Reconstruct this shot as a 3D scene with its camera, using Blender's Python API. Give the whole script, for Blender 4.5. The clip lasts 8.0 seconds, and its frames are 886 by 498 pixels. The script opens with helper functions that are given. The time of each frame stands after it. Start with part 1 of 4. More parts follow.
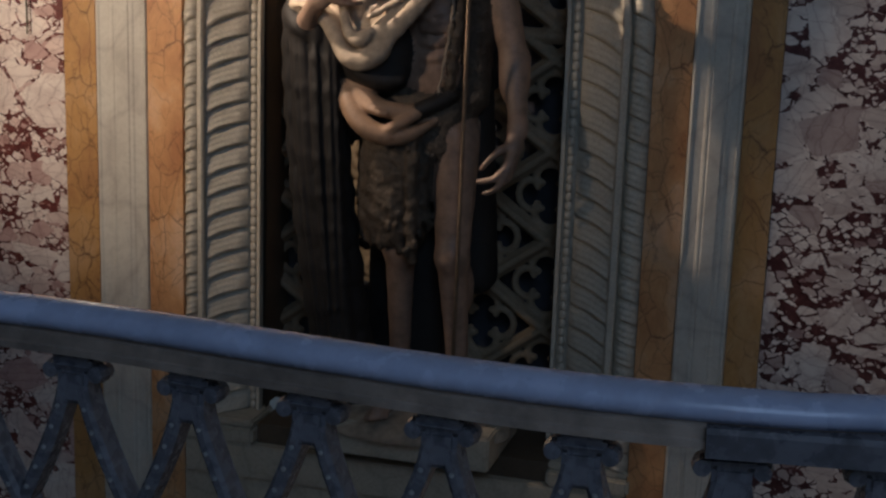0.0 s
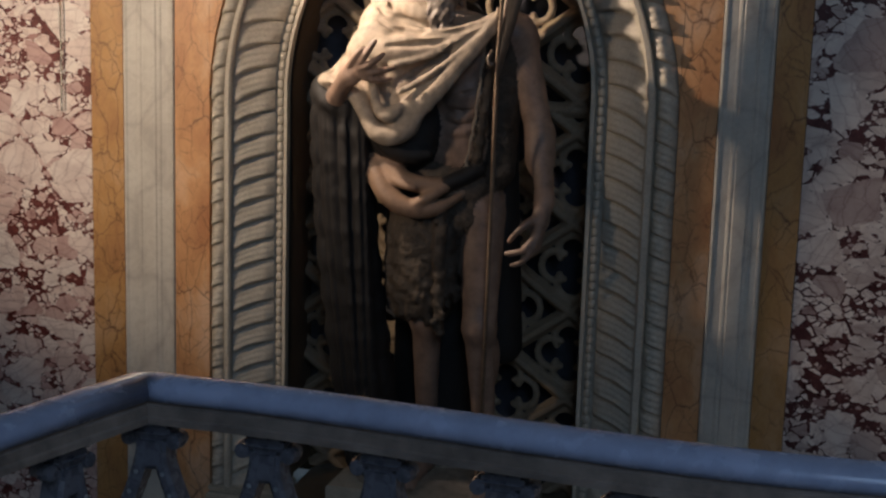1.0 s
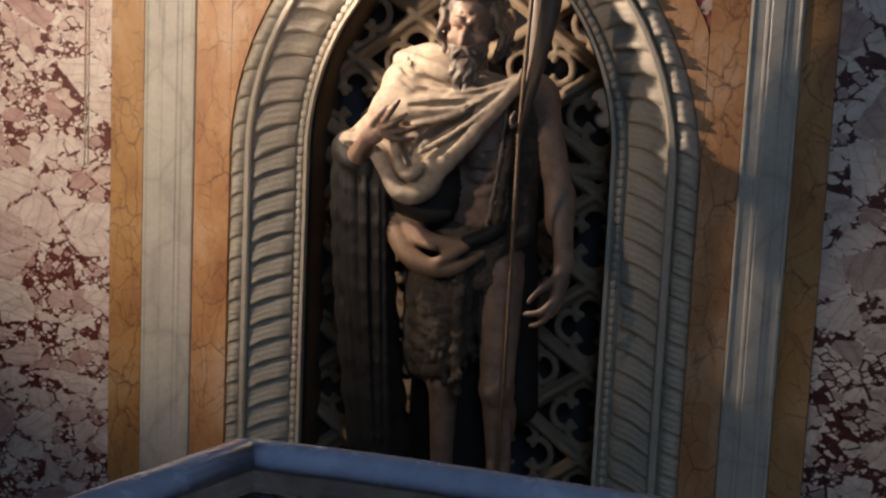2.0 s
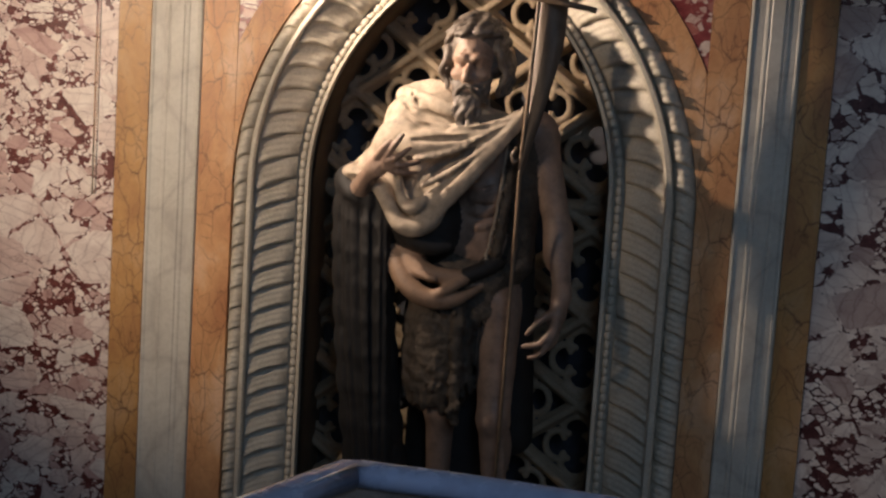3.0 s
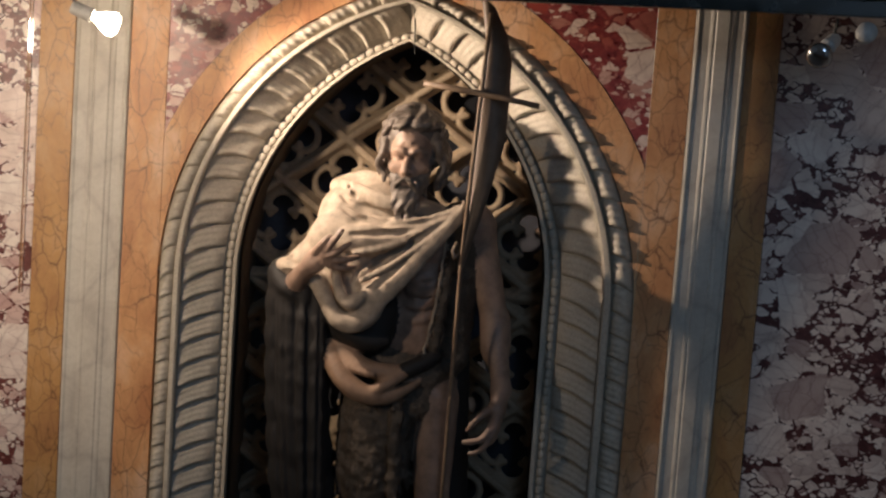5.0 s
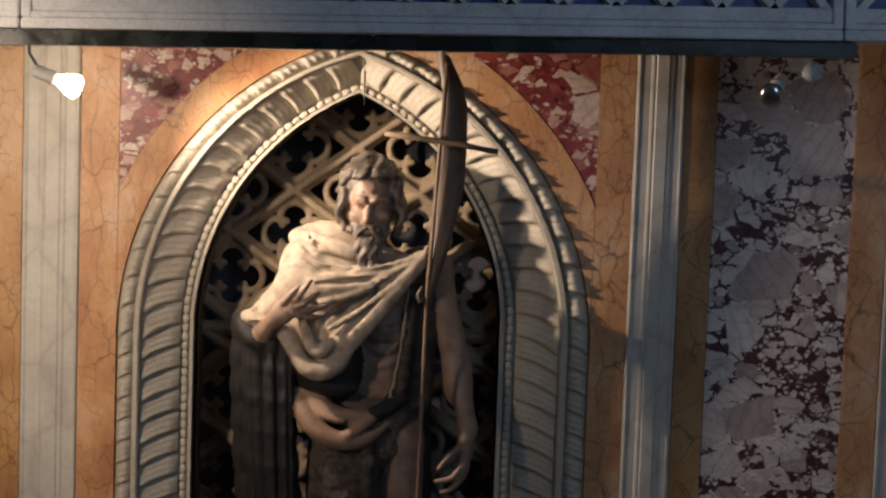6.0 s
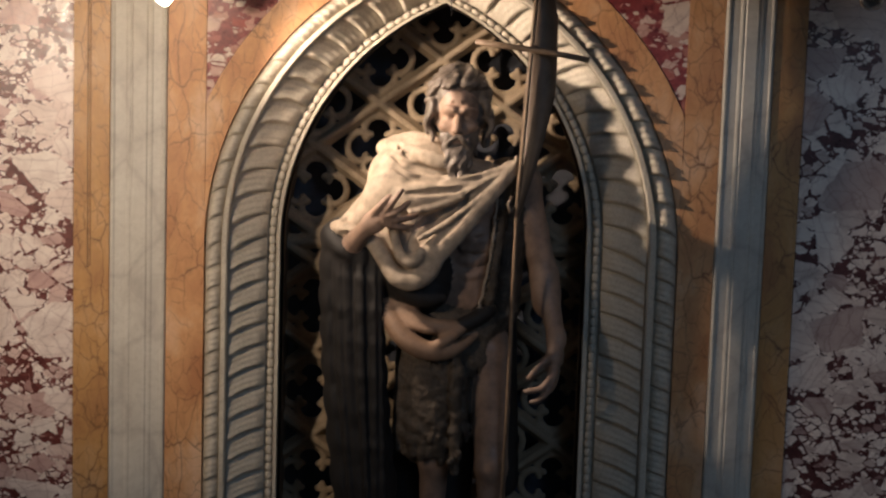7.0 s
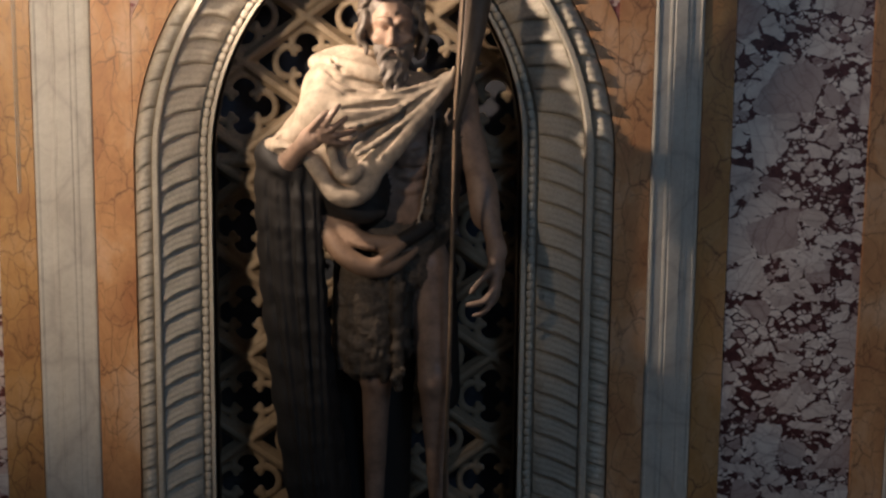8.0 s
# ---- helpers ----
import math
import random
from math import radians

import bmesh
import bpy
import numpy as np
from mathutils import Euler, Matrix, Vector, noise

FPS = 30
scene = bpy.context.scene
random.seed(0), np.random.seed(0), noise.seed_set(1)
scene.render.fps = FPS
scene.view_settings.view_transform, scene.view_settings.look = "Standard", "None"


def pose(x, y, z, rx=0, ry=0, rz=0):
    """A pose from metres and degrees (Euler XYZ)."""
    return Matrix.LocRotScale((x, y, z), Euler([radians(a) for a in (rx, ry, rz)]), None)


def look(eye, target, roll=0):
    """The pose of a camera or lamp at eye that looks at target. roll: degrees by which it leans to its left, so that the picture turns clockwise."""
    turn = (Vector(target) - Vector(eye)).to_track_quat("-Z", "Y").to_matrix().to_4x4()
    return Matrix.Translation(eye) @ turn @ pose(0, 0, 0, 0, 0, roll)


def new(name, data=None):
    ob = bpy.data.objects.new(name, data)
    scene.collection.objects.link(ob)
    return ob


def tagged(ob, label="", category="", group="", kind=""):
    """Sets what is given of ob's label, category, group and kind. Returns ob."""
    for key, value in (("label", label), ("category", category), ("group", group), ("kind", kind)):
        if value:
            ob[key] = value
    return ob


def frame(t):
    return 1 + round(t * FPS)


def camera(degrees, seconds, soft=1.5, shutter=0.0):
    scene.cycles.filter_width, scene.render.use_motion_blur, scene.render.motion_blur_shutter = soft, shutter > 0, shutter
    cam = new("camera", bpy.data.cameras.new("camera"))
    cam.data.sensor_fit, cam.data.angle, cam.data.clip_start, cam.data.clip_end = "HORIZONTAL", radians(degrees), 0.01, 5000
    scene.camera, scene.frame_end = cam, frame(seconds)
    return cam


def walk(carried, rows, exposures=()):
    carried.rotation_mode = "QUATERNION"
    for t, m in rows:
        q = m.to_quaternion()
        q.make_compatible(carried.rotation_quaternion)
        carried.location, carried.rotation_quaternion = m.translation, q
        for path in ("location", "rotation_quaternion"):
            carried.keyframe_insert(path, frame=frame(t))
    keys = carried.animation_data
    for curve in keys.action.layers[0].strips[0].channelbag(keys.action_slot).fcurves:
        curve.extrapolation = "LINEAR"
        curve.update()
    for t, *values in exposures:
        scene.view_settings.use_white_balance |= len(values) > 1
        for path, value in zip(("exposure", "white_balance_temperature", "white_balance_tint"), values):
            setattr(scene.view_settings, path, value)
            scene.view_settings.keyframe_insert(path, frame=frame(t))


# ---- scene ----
PATH = [
    (0, (1.684, -5.418, 1.801), (1.155, -3.549, 1.325), 1.9),
    (0.5, (1.598, -5.51, 1.823), (1.079, -3.631, 1.378), 2.2),
    (1, (1.526, -5.535, 1.83), (1.017, -3.64, 1.439), 1.7),
    (1.5, (1.487, -5.555, 1.843), (0.976, -3.652, 1.5), 2.5),
    (2.8, (1.322, -5.662, 1.835), (0.854, -3.739, 1.546), 3.0),
    (3, (1.316, -5.698, 1.853), (0.856, -3.772, 1.576), 3.6),
    (3.5, (1.239, -5.665, 1.994), (0.819, -3.728, 1.728), 3.7),
    (4, (1.183, -5.61, 2.061), (0.786, -3.662, 1.842), 3.4),
    (4.5, (0.995, -5.66, 2.093), (0.658, -3.704, 1.844), 4.4),
    (4.7, (1.0, -5.63, 2.05), (0.672, -3.672, 1.808), 4.5),
    (5.8, (0.395, -5.867, 2.038), (0.409, -3.875, 1.871), 1.8),
    (6, (0.367, -5.858, 2.056), (0.353, -3.865, 1.895), 2.0),
    (6.5, (0.249, -5.863, 2.008), (0.218, -3.872, 1.815), 1.6),
    (7, (0.141, -5.864, 1.916), (0.094, -3.878, 1.684), 1.8),
    (7.5, (-0.058, -5.832, 1.957), (-0.023, -3.853, 1.672), 1.2),
    (8, (-0.069, -5.791, 1.907), (0.038, -3.823, 1.567), 0.6),
]
cam = camera(32.0, 8.0, soft=2.4)
walk(cam, [(t, look(eye, target, roll)) for t, eye, target, roll in PATH],
     [(0.0, 0.30), (1.0, 0.30), (3.5, 0.24), (4.5, 0.10), (6.0, 0.20), (6.5, 0.10), (8.0, 0.26)])
scene.render.film_transparent = False

# ---- light ----
world = bpy.data.worlds.new("world")
scene.world = world
world.use_nodes = True
wn = world.node_tree.nodes
sky = wn.new("ShaderNodeTexSky")
sky.sky_type, sky.sun_disc = "NISHITA", False
sky.sun_elevation, sky.sun_rotation = radians(35), radians(200)
world.node_tree.links.new(sky.outputs[0], wn["Background"].inputs[0])
wn["Background"].inputs[1].default_value = 0.08


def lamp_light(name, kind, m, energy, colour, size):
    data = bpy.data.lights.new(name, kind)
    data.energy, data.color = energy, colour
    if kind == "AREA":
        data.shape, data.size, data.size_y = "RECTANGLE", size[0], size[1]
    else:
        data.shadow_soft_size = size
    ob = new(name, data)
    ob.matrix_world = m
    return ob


# the tungsten bulb of the lit spotlight, an added unseen warm fill for the left wall, and daylight in the tall window
# across the chapel
BULB = Vector((-1.005, -0.475, 2.155))
AIM = Vector((0.72, -0.05, 1.50))
spot_way = (AIM - BULB).normalized()
bulb_light = lamp_light("bulb_light", "SPOT", look(BULB + spot_way * 0.08 - Vector((0, 0, 0.06)), AIM), 130, (1.0, 0.79, 0.62), 0.025)
bulb_light.data.spot_size, bulb_light.data.spot_blend = radians(100), 1.0
# added fill without a fixture; its cone fades out before the right wall
left_fill = lamp_light("left_fill_light", "SPOT", look((-2.2, -2.9, 2.1), (-1.2, 0, 1.58)), 245, (1.0, 0.79, 0.60), 0.09)
left_fill.data.spot_size, left_fill.data.spot_blend = radians(59), 1.0
window_light = lamp_light("window_light", "AREA", look((3.2, -8.85, 5.2), (0.3, 0, 1.2)), 56, (0.42, 0.65, 1.0), (1.8, 3.4))


# ---- materials ----
def material(name, rough=0.5, metal=0.0, coat=0.0):
    m = bpy.data.materials.new(name)
    m.use_nodes = True
    b = m.node_tree.nodes["Principled BSDF"]
    b.inputs["Roughness"].default_value, b.inputs["Metallic"].default_value = rough, metal
    b.inputs["Coat Weight"].default_value = coat
    b.inputs["Coat Roughness"].default_value = 0.12
    return m, m.node_tree, b


def node(nt, kind, **values):
    n = nt.nodes.new("ShaderNode" + kind)
    extra = {}
    for key, value in values.items():
        if key in n.inputs:
            n.inputs[key].default_value = value
        else:
            extra[key] = value
    if "operation" in extra:
        n.operation = extra["operation"]
    if "feature" in extra:
        n.feature = extra["feature"]
    if "data_type" in extra:
        n.data_type, n.blend_type = extra["data_type"], extra["blend_type"]
    return n


def coords(nt, scale=1.0, warp=0.0, warp_scale=4.0, stretch=(1, 1, 1)):
    tc = node(nt, "TexCoord")
    mp = node(nt, "Mapping")
    mp.inputs["Scale"].default_value = [scale * s for s in stretch]
    nt.links.new(tc.outputs["Object"], mp.inputs["Vector"])
    if not warp:
        return mp.outputs[0]
    nz = node(nt, "TexNoise", Scale=warp_scale, Detail=3.0)
    nt.links.new(tc.outputs["Object"], nz.inputs["Vector"])
    mul = node(nt, "VectorMath", operation="MULTIPLY_ADD")
    mul.inputs[1].default_value = (warp, warp, warp)
    nt.links.new(nz.outputs["Color"], mul.inputs[0])
    nt.links.new(mp.outputs[0], mul.inputs[2])
    return mul.outputs[0]


def ramp(nt, source, stops, constant=False):
    r = node(nt, "ValToRGB")
    el = r.color_ramp.elements
    while len(el) < len(stops):
        el.new(0.5)
    for e, (p, c) in zip(el, stops):
        e.position = p
        e.color = (*c, 1) if len(c) == 3 else (c[0], c[0], c[0], 1)
    if constant:
        r.color_ramp.interpolation = "CONSTANT"
    nt.links.new(source, r.inputs[0])
    return r.outputs[0]


def mix(nt, fac, a, b, blend="MIX"):
    n = node(nt, "Mix", data_type="RGBA", blend_type=blend)
    for socket, v in ((n.inputs[0], fac), (n.inputs[6], a), (n.inputs[7], b)):
        if isinstance(v, (int, float)):
            socket.default_value = v
        elif isinstance(v, tuple):
            socket.default_value = (*v, 1)
        else:
            nt.links.new(v, socket)
    return n.outputs[2]


def math_node(nt, op, a, b=0.0):
    n = node(nt, "Math", operation=op)
    for socket, v in zip(n.inputs, (a, b)):
        if isinstance(v, (int, float)):
            socket.default_value = v
        else:
            nt.links.new(v, socket)
    return n.outputs[0]


def bump(nt, b, height, strength=0.2, distance=0.01):
    n = node(nt, "Bump", Strength=strength, Distance=distance)
    nt.links.new(height, n.inputs["Height"])
    nt.links.new(n.outputs[0], b.inputs["Normal"])


def noise_tex(nt, vec, scale, detail=4.0, rough=0.55):
    n = node(nt, "TexNoise", Scale=scale, Detail=detail, Roughness=rough)
    nt.links.new(vec, n.inputs["Vector"])
    return n.outputs["Fac"]


def voronoi(nt, vec, scale, feature="F1", random_=1.0):
    n = node(nt, "TexVoronoi", feature=feature, Scale=scale, Randomness=random_)
    nt.links.new(vec, n.inputs["Vector"])
    return n


def breccia(name, matrix_, clasts, shift, big=5.2, rough=0.32, keep=(0.42, 0.50, 0.50, 0.56)):
    """Polished breccia marble: angular pale fragments of four sizes, packed tight in a dark red ground."""
    m, nt, b = material(name, rough)
    tc = node(nt, "TexCoord")
    mp = node(nt, "Mapping")
    mp.inputs["Location"].default_value = shift
    mp.inputs["Rotation"].default_value = (0, 0.6, 0)
    mp.inputs["Scale"].default_value = (0.9, 1.0, 1.2)
    nt.links.new(tc.outputs["Object"], mp.inputs["Vector"])
    nz = node(nt, "TexNoise", Scale=14.0, Detail=5.0, Roughness=0.7)
    nt.links.new(mp.outputs[0], nz.inputs["Vector"])
    off = node(nt, "VectorMath", operation="MULTIPLY_ADD")
    off.inputs[1].default_value = (0.035, 0.035, 0.035)
    nt.links.new(nz.outputs["Color"], off.inputs[0])
    nt.links.new(mp.outputs[0], off.inputs[2])
    vec = off.outputs[0]
    fine = noise_tex(nt, vec, 34, 6, 0.65)
    broad = noise_tex(nt, vec, 3.2, 4, 0.6)
    ground = ramp(nt, fine, [(0.3, matrix_[0]), (0.55, matrix_[1]), (0.75, matrix_[2])])
    colour = ground
    for (scale, edge), kept_over in zip(((46.0, 0.12), (24.0, 0.085), (big * 2.3, 0.06), (big * 1.1, 0.045)), keep):
        cell = voronoi(nt, vec, scale)
        rim = voronoi(nt, vec, scale, "DISTANCE_TO_EDGE")
        sep = node(nt, "SeparateColor")
        nt.links.new(cell.outputs["Color"], sep.inputs[0])
        soft = node(nt, "MapRange")
        soft.inputs["From Min"].default_value, soft.inputs["From Max"].default_value = edge * 0.8, edge * 1.15
        nt.links.new(rim.outputs["Distance"], soft.inputs["Value"])
        # fragments gather where the broad noise is high
        gate = math_node(nt, "ADD", sep.outputs[0], math_node(nt, "MULTIPLY", math_node(nt, "SUBTRACT", broad, 0.5), 0.9))
        mask = math_node(nt, "MULTIPLY", soft.outputs[0], math_node(nt, "GREATER_THAN", gate, kept_over))
        tone = ramp(nt, sep.outputs[1], [(0.0, clasts[3] if scale > 20 else clasts[0]), (0.12, clasts[0]), (0.35, clasts[1]), (0.8, clasts[2])])
        # parallel veins, turned another way in each fragment
        streak = node(nt, "TexWave", Scale=7.0, Distortion=5.0, Detail=4.0)
        turn = node(nt, "VectorRotate")
        turn.inputs["Axis"].default_value = (0, 1, 0)
        nt.links.new(vec, turn.inputs["Vector"])
        nt.links.new(math_node(nt, "MULTIPLY", sep.outputs[2], 6.28), turn.inputs["Angle"])
        nt.links.new(turn.outputs[0], streak.inputs["Vector"])
        vein = ramp(nt, streak.outputs["Fac"], [(0.0, (0.50, 0.38, 0.38)), (0.07, (0.9,)), (0.5, (1.0,))])
        tone = mix(nt, 0.38, tone, vein, "MULTIPLY")
        cloud = noise_tex(nt, vec, 13, 6, 0.65)
        tone = mix(nt, 0.3 if scale > 20 else 0.55, tone, ramp(nt, cloud, [(0.3, (0.58, 0.46, 0.45)), (0.6, (1, 1, 1))]), "MULTIPLY")
        colour = mix(nt, mask, colour, tone)
    # hair cracks that run through everything
    crack = voronoi(nt, vec, 10.0, "DISTANCE_TO_EDGE")
    line = ramp(nt, crack.outputs["Distance"], [(0.0, (0.40, 0.24, 0.24)), (0.018, (1, 1, 1))])
    colour = mix(nt, 0.5, colour, line, "MULTIPLY")
    nt.links.new(colour, b.inputs["Base Color"])
    nt.links.new(ramp(nt, fine, [(0.3, (rough - 0.08,)), (0.7, (rough + 0.16,))]), b.inputs["Roughness"])
    bump(nt, b, fine, 0.05, 0.003)
    return m


CREAM = ((0.58, 0.38, 0.34), (0.76, 0.60, 0.53), (0.86, 0.76, 0.68), (0.44, 0.24, 0.21))
GREY_CREAM = ((0.52, 0.41, 0.37), (0.70, 0.60, 0.53), (0.86, 0.77, 0.69), (0.30, 0.18, 0.17))
BRECCIA_LEFT = breccia("breccia_rose", ((0.07, 0.016, 0.014), (0.15, 0.036, 0.03), (0.26, 0.09, 0.075)), CREAM, (0.3, 0, 0.2))
BRECCIA_RIGHT = breccia("breccia_violet", ((0.05, 0.017, 0.017), (0.095, 0.03, 0.03), (0.20, 0.075, 0.065)), GREY_CREAM, (2.3, 0, 1.1), 4.8)
BRECCIA_RED = breccia("breccia_red", ((0.11, 0.018, 0.02), (0.24, 0.04, 0.038), (0.38, 0.11, 0.085)),
                      ((0.34, 0.06, 0.045), (0.48, 0.22, 0.17), (0.74, 0.60, 0.50), (0.20, 0.04, 0.045)), (0.9, 0, 3.1), 7.5, 0.32, (0.60, 0.68, 0.72, 0.78))


def siena(name, a, b_, c, shift):
    """Yellow marble with warped brown veins and cloudy patches."""
    m, nt, b = material(name, 0.45)
    tc = node(nt, "TexCoord")
    mp = node(nt, "Mapping")
    mp.inputs["Location"].default_value = shift
    mp.inputs["Scale"].default_value = (1.3, 1.3, 0.75)
    nt.links.new(tc.outputs["Object"], mp.inputs["Vector"])
    nz = node(nt, "TexNoise", Scale=5.0, Detail=5.0)
    nt.links.new(mp.outputs[0], nz.inputs["Vector"])
    off = node(nt, "VectorMath", operation="MULTIPLY_ADD")
    off.inputs[1].default_value = (0.16, 0.16, 0.16)
    nt.links.new(nz.outputs["Color"], off.inputs[0])
    nt.links.new(mp.outputs[0], off.inputs[2])
    vec = off.outputs[0]
    cloud = noise_tex(nt, vec, 4.0, 6, 0.6)
    colour = ramp(nt, cloud, [(0.30, a), (0.5, b_), (0.68, c)])
    for scale, width, depth in ((6.0, 0.012, 0.85), (15.0, 0.018, 0.65)):
        v = voronoi(nt, vec, scale, "DISTANCE_TO_EDGE")
        gate = noise_tex(nt, vec, scale * 0.6, 3)
        line = ramp(nt, v.outputs["Distance"], [(0.0, (1.0,)), (width, (0.25,)), (width * 3, (0.0,))])
        fac = math_node(nt, "MULTIPLY", line, ramp(nt, gate, [(0.38, (0.0,)), (0.55, (depth,))]))
        colour = mix(nt, fac, colour, (0.10, 0.035, 0.018))
    speck = noise_tex(nt, vec, 60, 4)
    colour = mix(nt, 0.35, colour, ramp(nt, speck, [(0.3, (0.7, 0.62, 0.55)), (0.6, (1, 1, 1))]), "MULTIPLY")
    nt.links.new(colour, b.inputs["Base Color"])
    nt.links.new(ramp(nt, speck, [(0.3, (0.36,)), (0.7, (0.6,))]), b.inputs["Roughness"])
    bump(nt, b, speck, 0.04, 0.003)
    return m


SIENA = siena("siena_yellow_marble", (0.46, 0.20, 0.085), (0.64, 0.335, 0.15), (0.74, 0.48, 0.30), (0.2, 0, 0.4))
SIENA_DARK = siena("siena_brown_marble", (0.36, 0.16, 0.065), (0.52, 0.28, 0.10), (0.60, 0.37, 0.19), (3.2, 0, 1.4))


def pale_stone(name, base, dark, rough, vein=0.3, scale=1.0, grime=0.25):
    m, nt, b = material(name, rough)
    vec = coords(nt, 1.0, 0.25, 3.0)
    v = voronoi(nt, vec, 3.0 * scale, "DISTANCE_TO_EDGE")
    line = ramp(nt, v.outputs["Distance"], [(0.0, (1.0,)), (0.05, (0.3,)), (0.16, (0.0,))])
    big = noise_tex(nt, vec, 2.4 * scale, 5)
    fine = noise_tex(nt, vec, 48 * scale, 5, 0.65)
    colour = mix(nt, math_node(nt, "MULTIPLY", line, vein), base, dark)
    colour = mix(nt, 0.5, colour, ramp(nt, big, [(0.35, (0.78, 0.76, 0.74)), (0.62, (1, 1, 1))]), "MULTIPLY")
    colour = mix(nt, grime, colour, ramp(nt, fine, [(0.32, (0.5, 0.46, 0.42)), (0.58, (1, 1, 1))]), "MULTIPLY")
    nt.links.new(colour, b.inputs["Base Color"])
    nt.links.new(ramp(nt, fine, [(0.3, (max(rough - 0.1, 0.1),)), (0.7, (rough + 0.15,))]), b.inputs["Roughness"])
    bump(nt, b, fine, 0.12, 0.004)
    return m


WHITE_MARBLE = pale_stone("white_marble", (0.64, 0.60, 0.52), (0.36, 0.32, 0.28), 0.48, 0.45)
CARVED = pale_stone("carved_limestone", (0.60, 0.54, 0.44), (0.36, 0.30, 0.22), 0.6, 0.2, 2.0, 0.45)
TRACERY = pale_stone("tracery_stone", (0.33, 0.25, 0.165), (0.15, 0.11, 0.07), 0.65, 0.25, 2.0, 0.5)
PLINTH = pale_stone("plinth_stone", (0.52, 0.46, 0.36), (0.25, 0.2, 0.15), 0.55, 0.3, 1.4, 0.4)
LINTEL = pale_stone("grey_marble", (0.80, 0.79, 0.78), (0.45, 0.45, 0.47), 0.4, 0.35, 1.5, 0.4)
PLASTER = pale_stone("pale_plaster", (0.70, 0.68, 0.64), (0.5, 0.48, 0.45), 0.85, 0.1, 0.7, 0.3)
FLOOR = pale_stone("worn_floor_marble", (0.36, 0.33, 0.30), (0.18, 0.16, 0.15), 0.35, 0.4, 1.0, 0.4)


def simple(name, colour, rough, metal=0.0, var=0.35, scale=30.0, bumpy=0.15, distance=0.004):
    m, nt, b = material(name, rough, metal)
    vec = coords(nt)
    f = noise_tex(nt, vec, scale, 6, 0.6)
    g = noise_tex(nt, vec, scale / 9, 4, 0.6)
    c = mix(nt, 1.0, colour, ramp(nt, f, [(0.3, (1 - var,)), (0.62, (1.0,))]), "MULTIPLY")
    c = mix(nt, 0.8, c, ramp(nt, g, [(0.35, (1 - var,)), (0.6, (1.0,))]), "MULTIPLY")
    nt.links.new(c, b.inputs["Base Color"])
    nt.links.new(ramp(nt, f, [(0.3, (max(0.05, rough - 0.12),)), (0.7, (min(1, rough + 0.15),))]), b.inputs["Roughness"])
    bump(nt, b, f, bumpy, distance)
    return m


LINING_AND_GAP_SHADE = simple("niche_lining_and_gap_shade", (0.12, 0.085, 0.055), 0.6)
NICHE_SHADE = simple("niche_back_shade", (0.075, 0.08, 0.10), 0.9)
IRON = simple("grey_painted_iron", (0.15, 0.145, 0.165), 0.26, 0.0, 0.5, 40, 0.3)
RAIL_TOP = simple("worn_grey_handrail", (0.38, 0.42, 0.57), 0.22, 0.0, 0.22, 26, 0.12)
RAIL_UNDER = simple("brown_rail_moulding", (0.34, 0.26, 0.21), 0.45, 0.0, 0.5, 30, 0.3)
STUD = simple("worn_bright_metal", (0.5, 0.5, 0.5), 0.35, 0.6)
GREEN_BLACK = simple("dark_green_glass_edge", (0.014, 0.022, 0.019), 0.25, 0.0, 0.6, 8, 0.05)
BLUE_ENAMEL = simple("deep_blue_inlay", (0.03, 0.06, 0.28), 0.35)
CHROME = simple("chrome_bulb_bowl", (0.55, 0.56, 0.58), 0.12, 1.0, 0.15)
LAMP_WHITE = simple("white_lamp_socket", (0.62, 0.60, 0.55), 0.45)
BLACK_CABLE = simple("black_cable", (0.02, 0.02, 0.02), 0.5)
SKIN = simple("bronze_skin", (0.36, 0.235, 0.17), 0.5, 0.0, 0.45, 18, 0.2, 0.003)
# lower cloak: the shade it hangs in is put into this near-black colour
MANTLE_SHADE = simple("mantle_shade_colour", (0.021, 0.017, 0.015), 0.7, 0.0, 0.5, 16, 0.25, 0.003)
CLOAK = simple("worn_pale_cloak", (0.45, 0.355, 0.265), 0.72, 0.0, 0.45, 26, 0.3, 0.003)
FUR = simple("dark_bronze_fur", (0.115, 0.085, 0.06), 0.55, 0.1, 0.6, 55, 0.9, 0.012)
HAIR = simple("bronze_hair", (0.19, 0.15, 0.12), 0.5, 0.1, 0.5, 45, 0.4, 0.006)
SWAG = simple("brown_bronze_drapery", (0.35, 0.215, 0.135), 0.55, 0.0, 0.4, 18, 0.3, 0.003)
SCROLL = simple("bronze_scroll", (0.155, 0.11, 0.078), 0.45, 0.15, 0.4, 14, 0.15)
REED = simple("reed_cross_wood", (0.24, 0.16, 0.10), 0.5, 0.0, 0.4, 30, 0.3)
glow, gnt, gb = material("lit_bulb_glass", 0.3)
gb.inputs["Emission Color"].default_value, gb.inputs["Emission Strength"].default_value = (1.0, 0.82, 0.6, 1), 26
pane, pnt, pb = material("clear_glass", 0.02)
pb.inputs["Transmission Weight"].default_value, pb.inputs["IOR"].default_value = 1.0, 1.45
GLOW, PANE = glow, pane


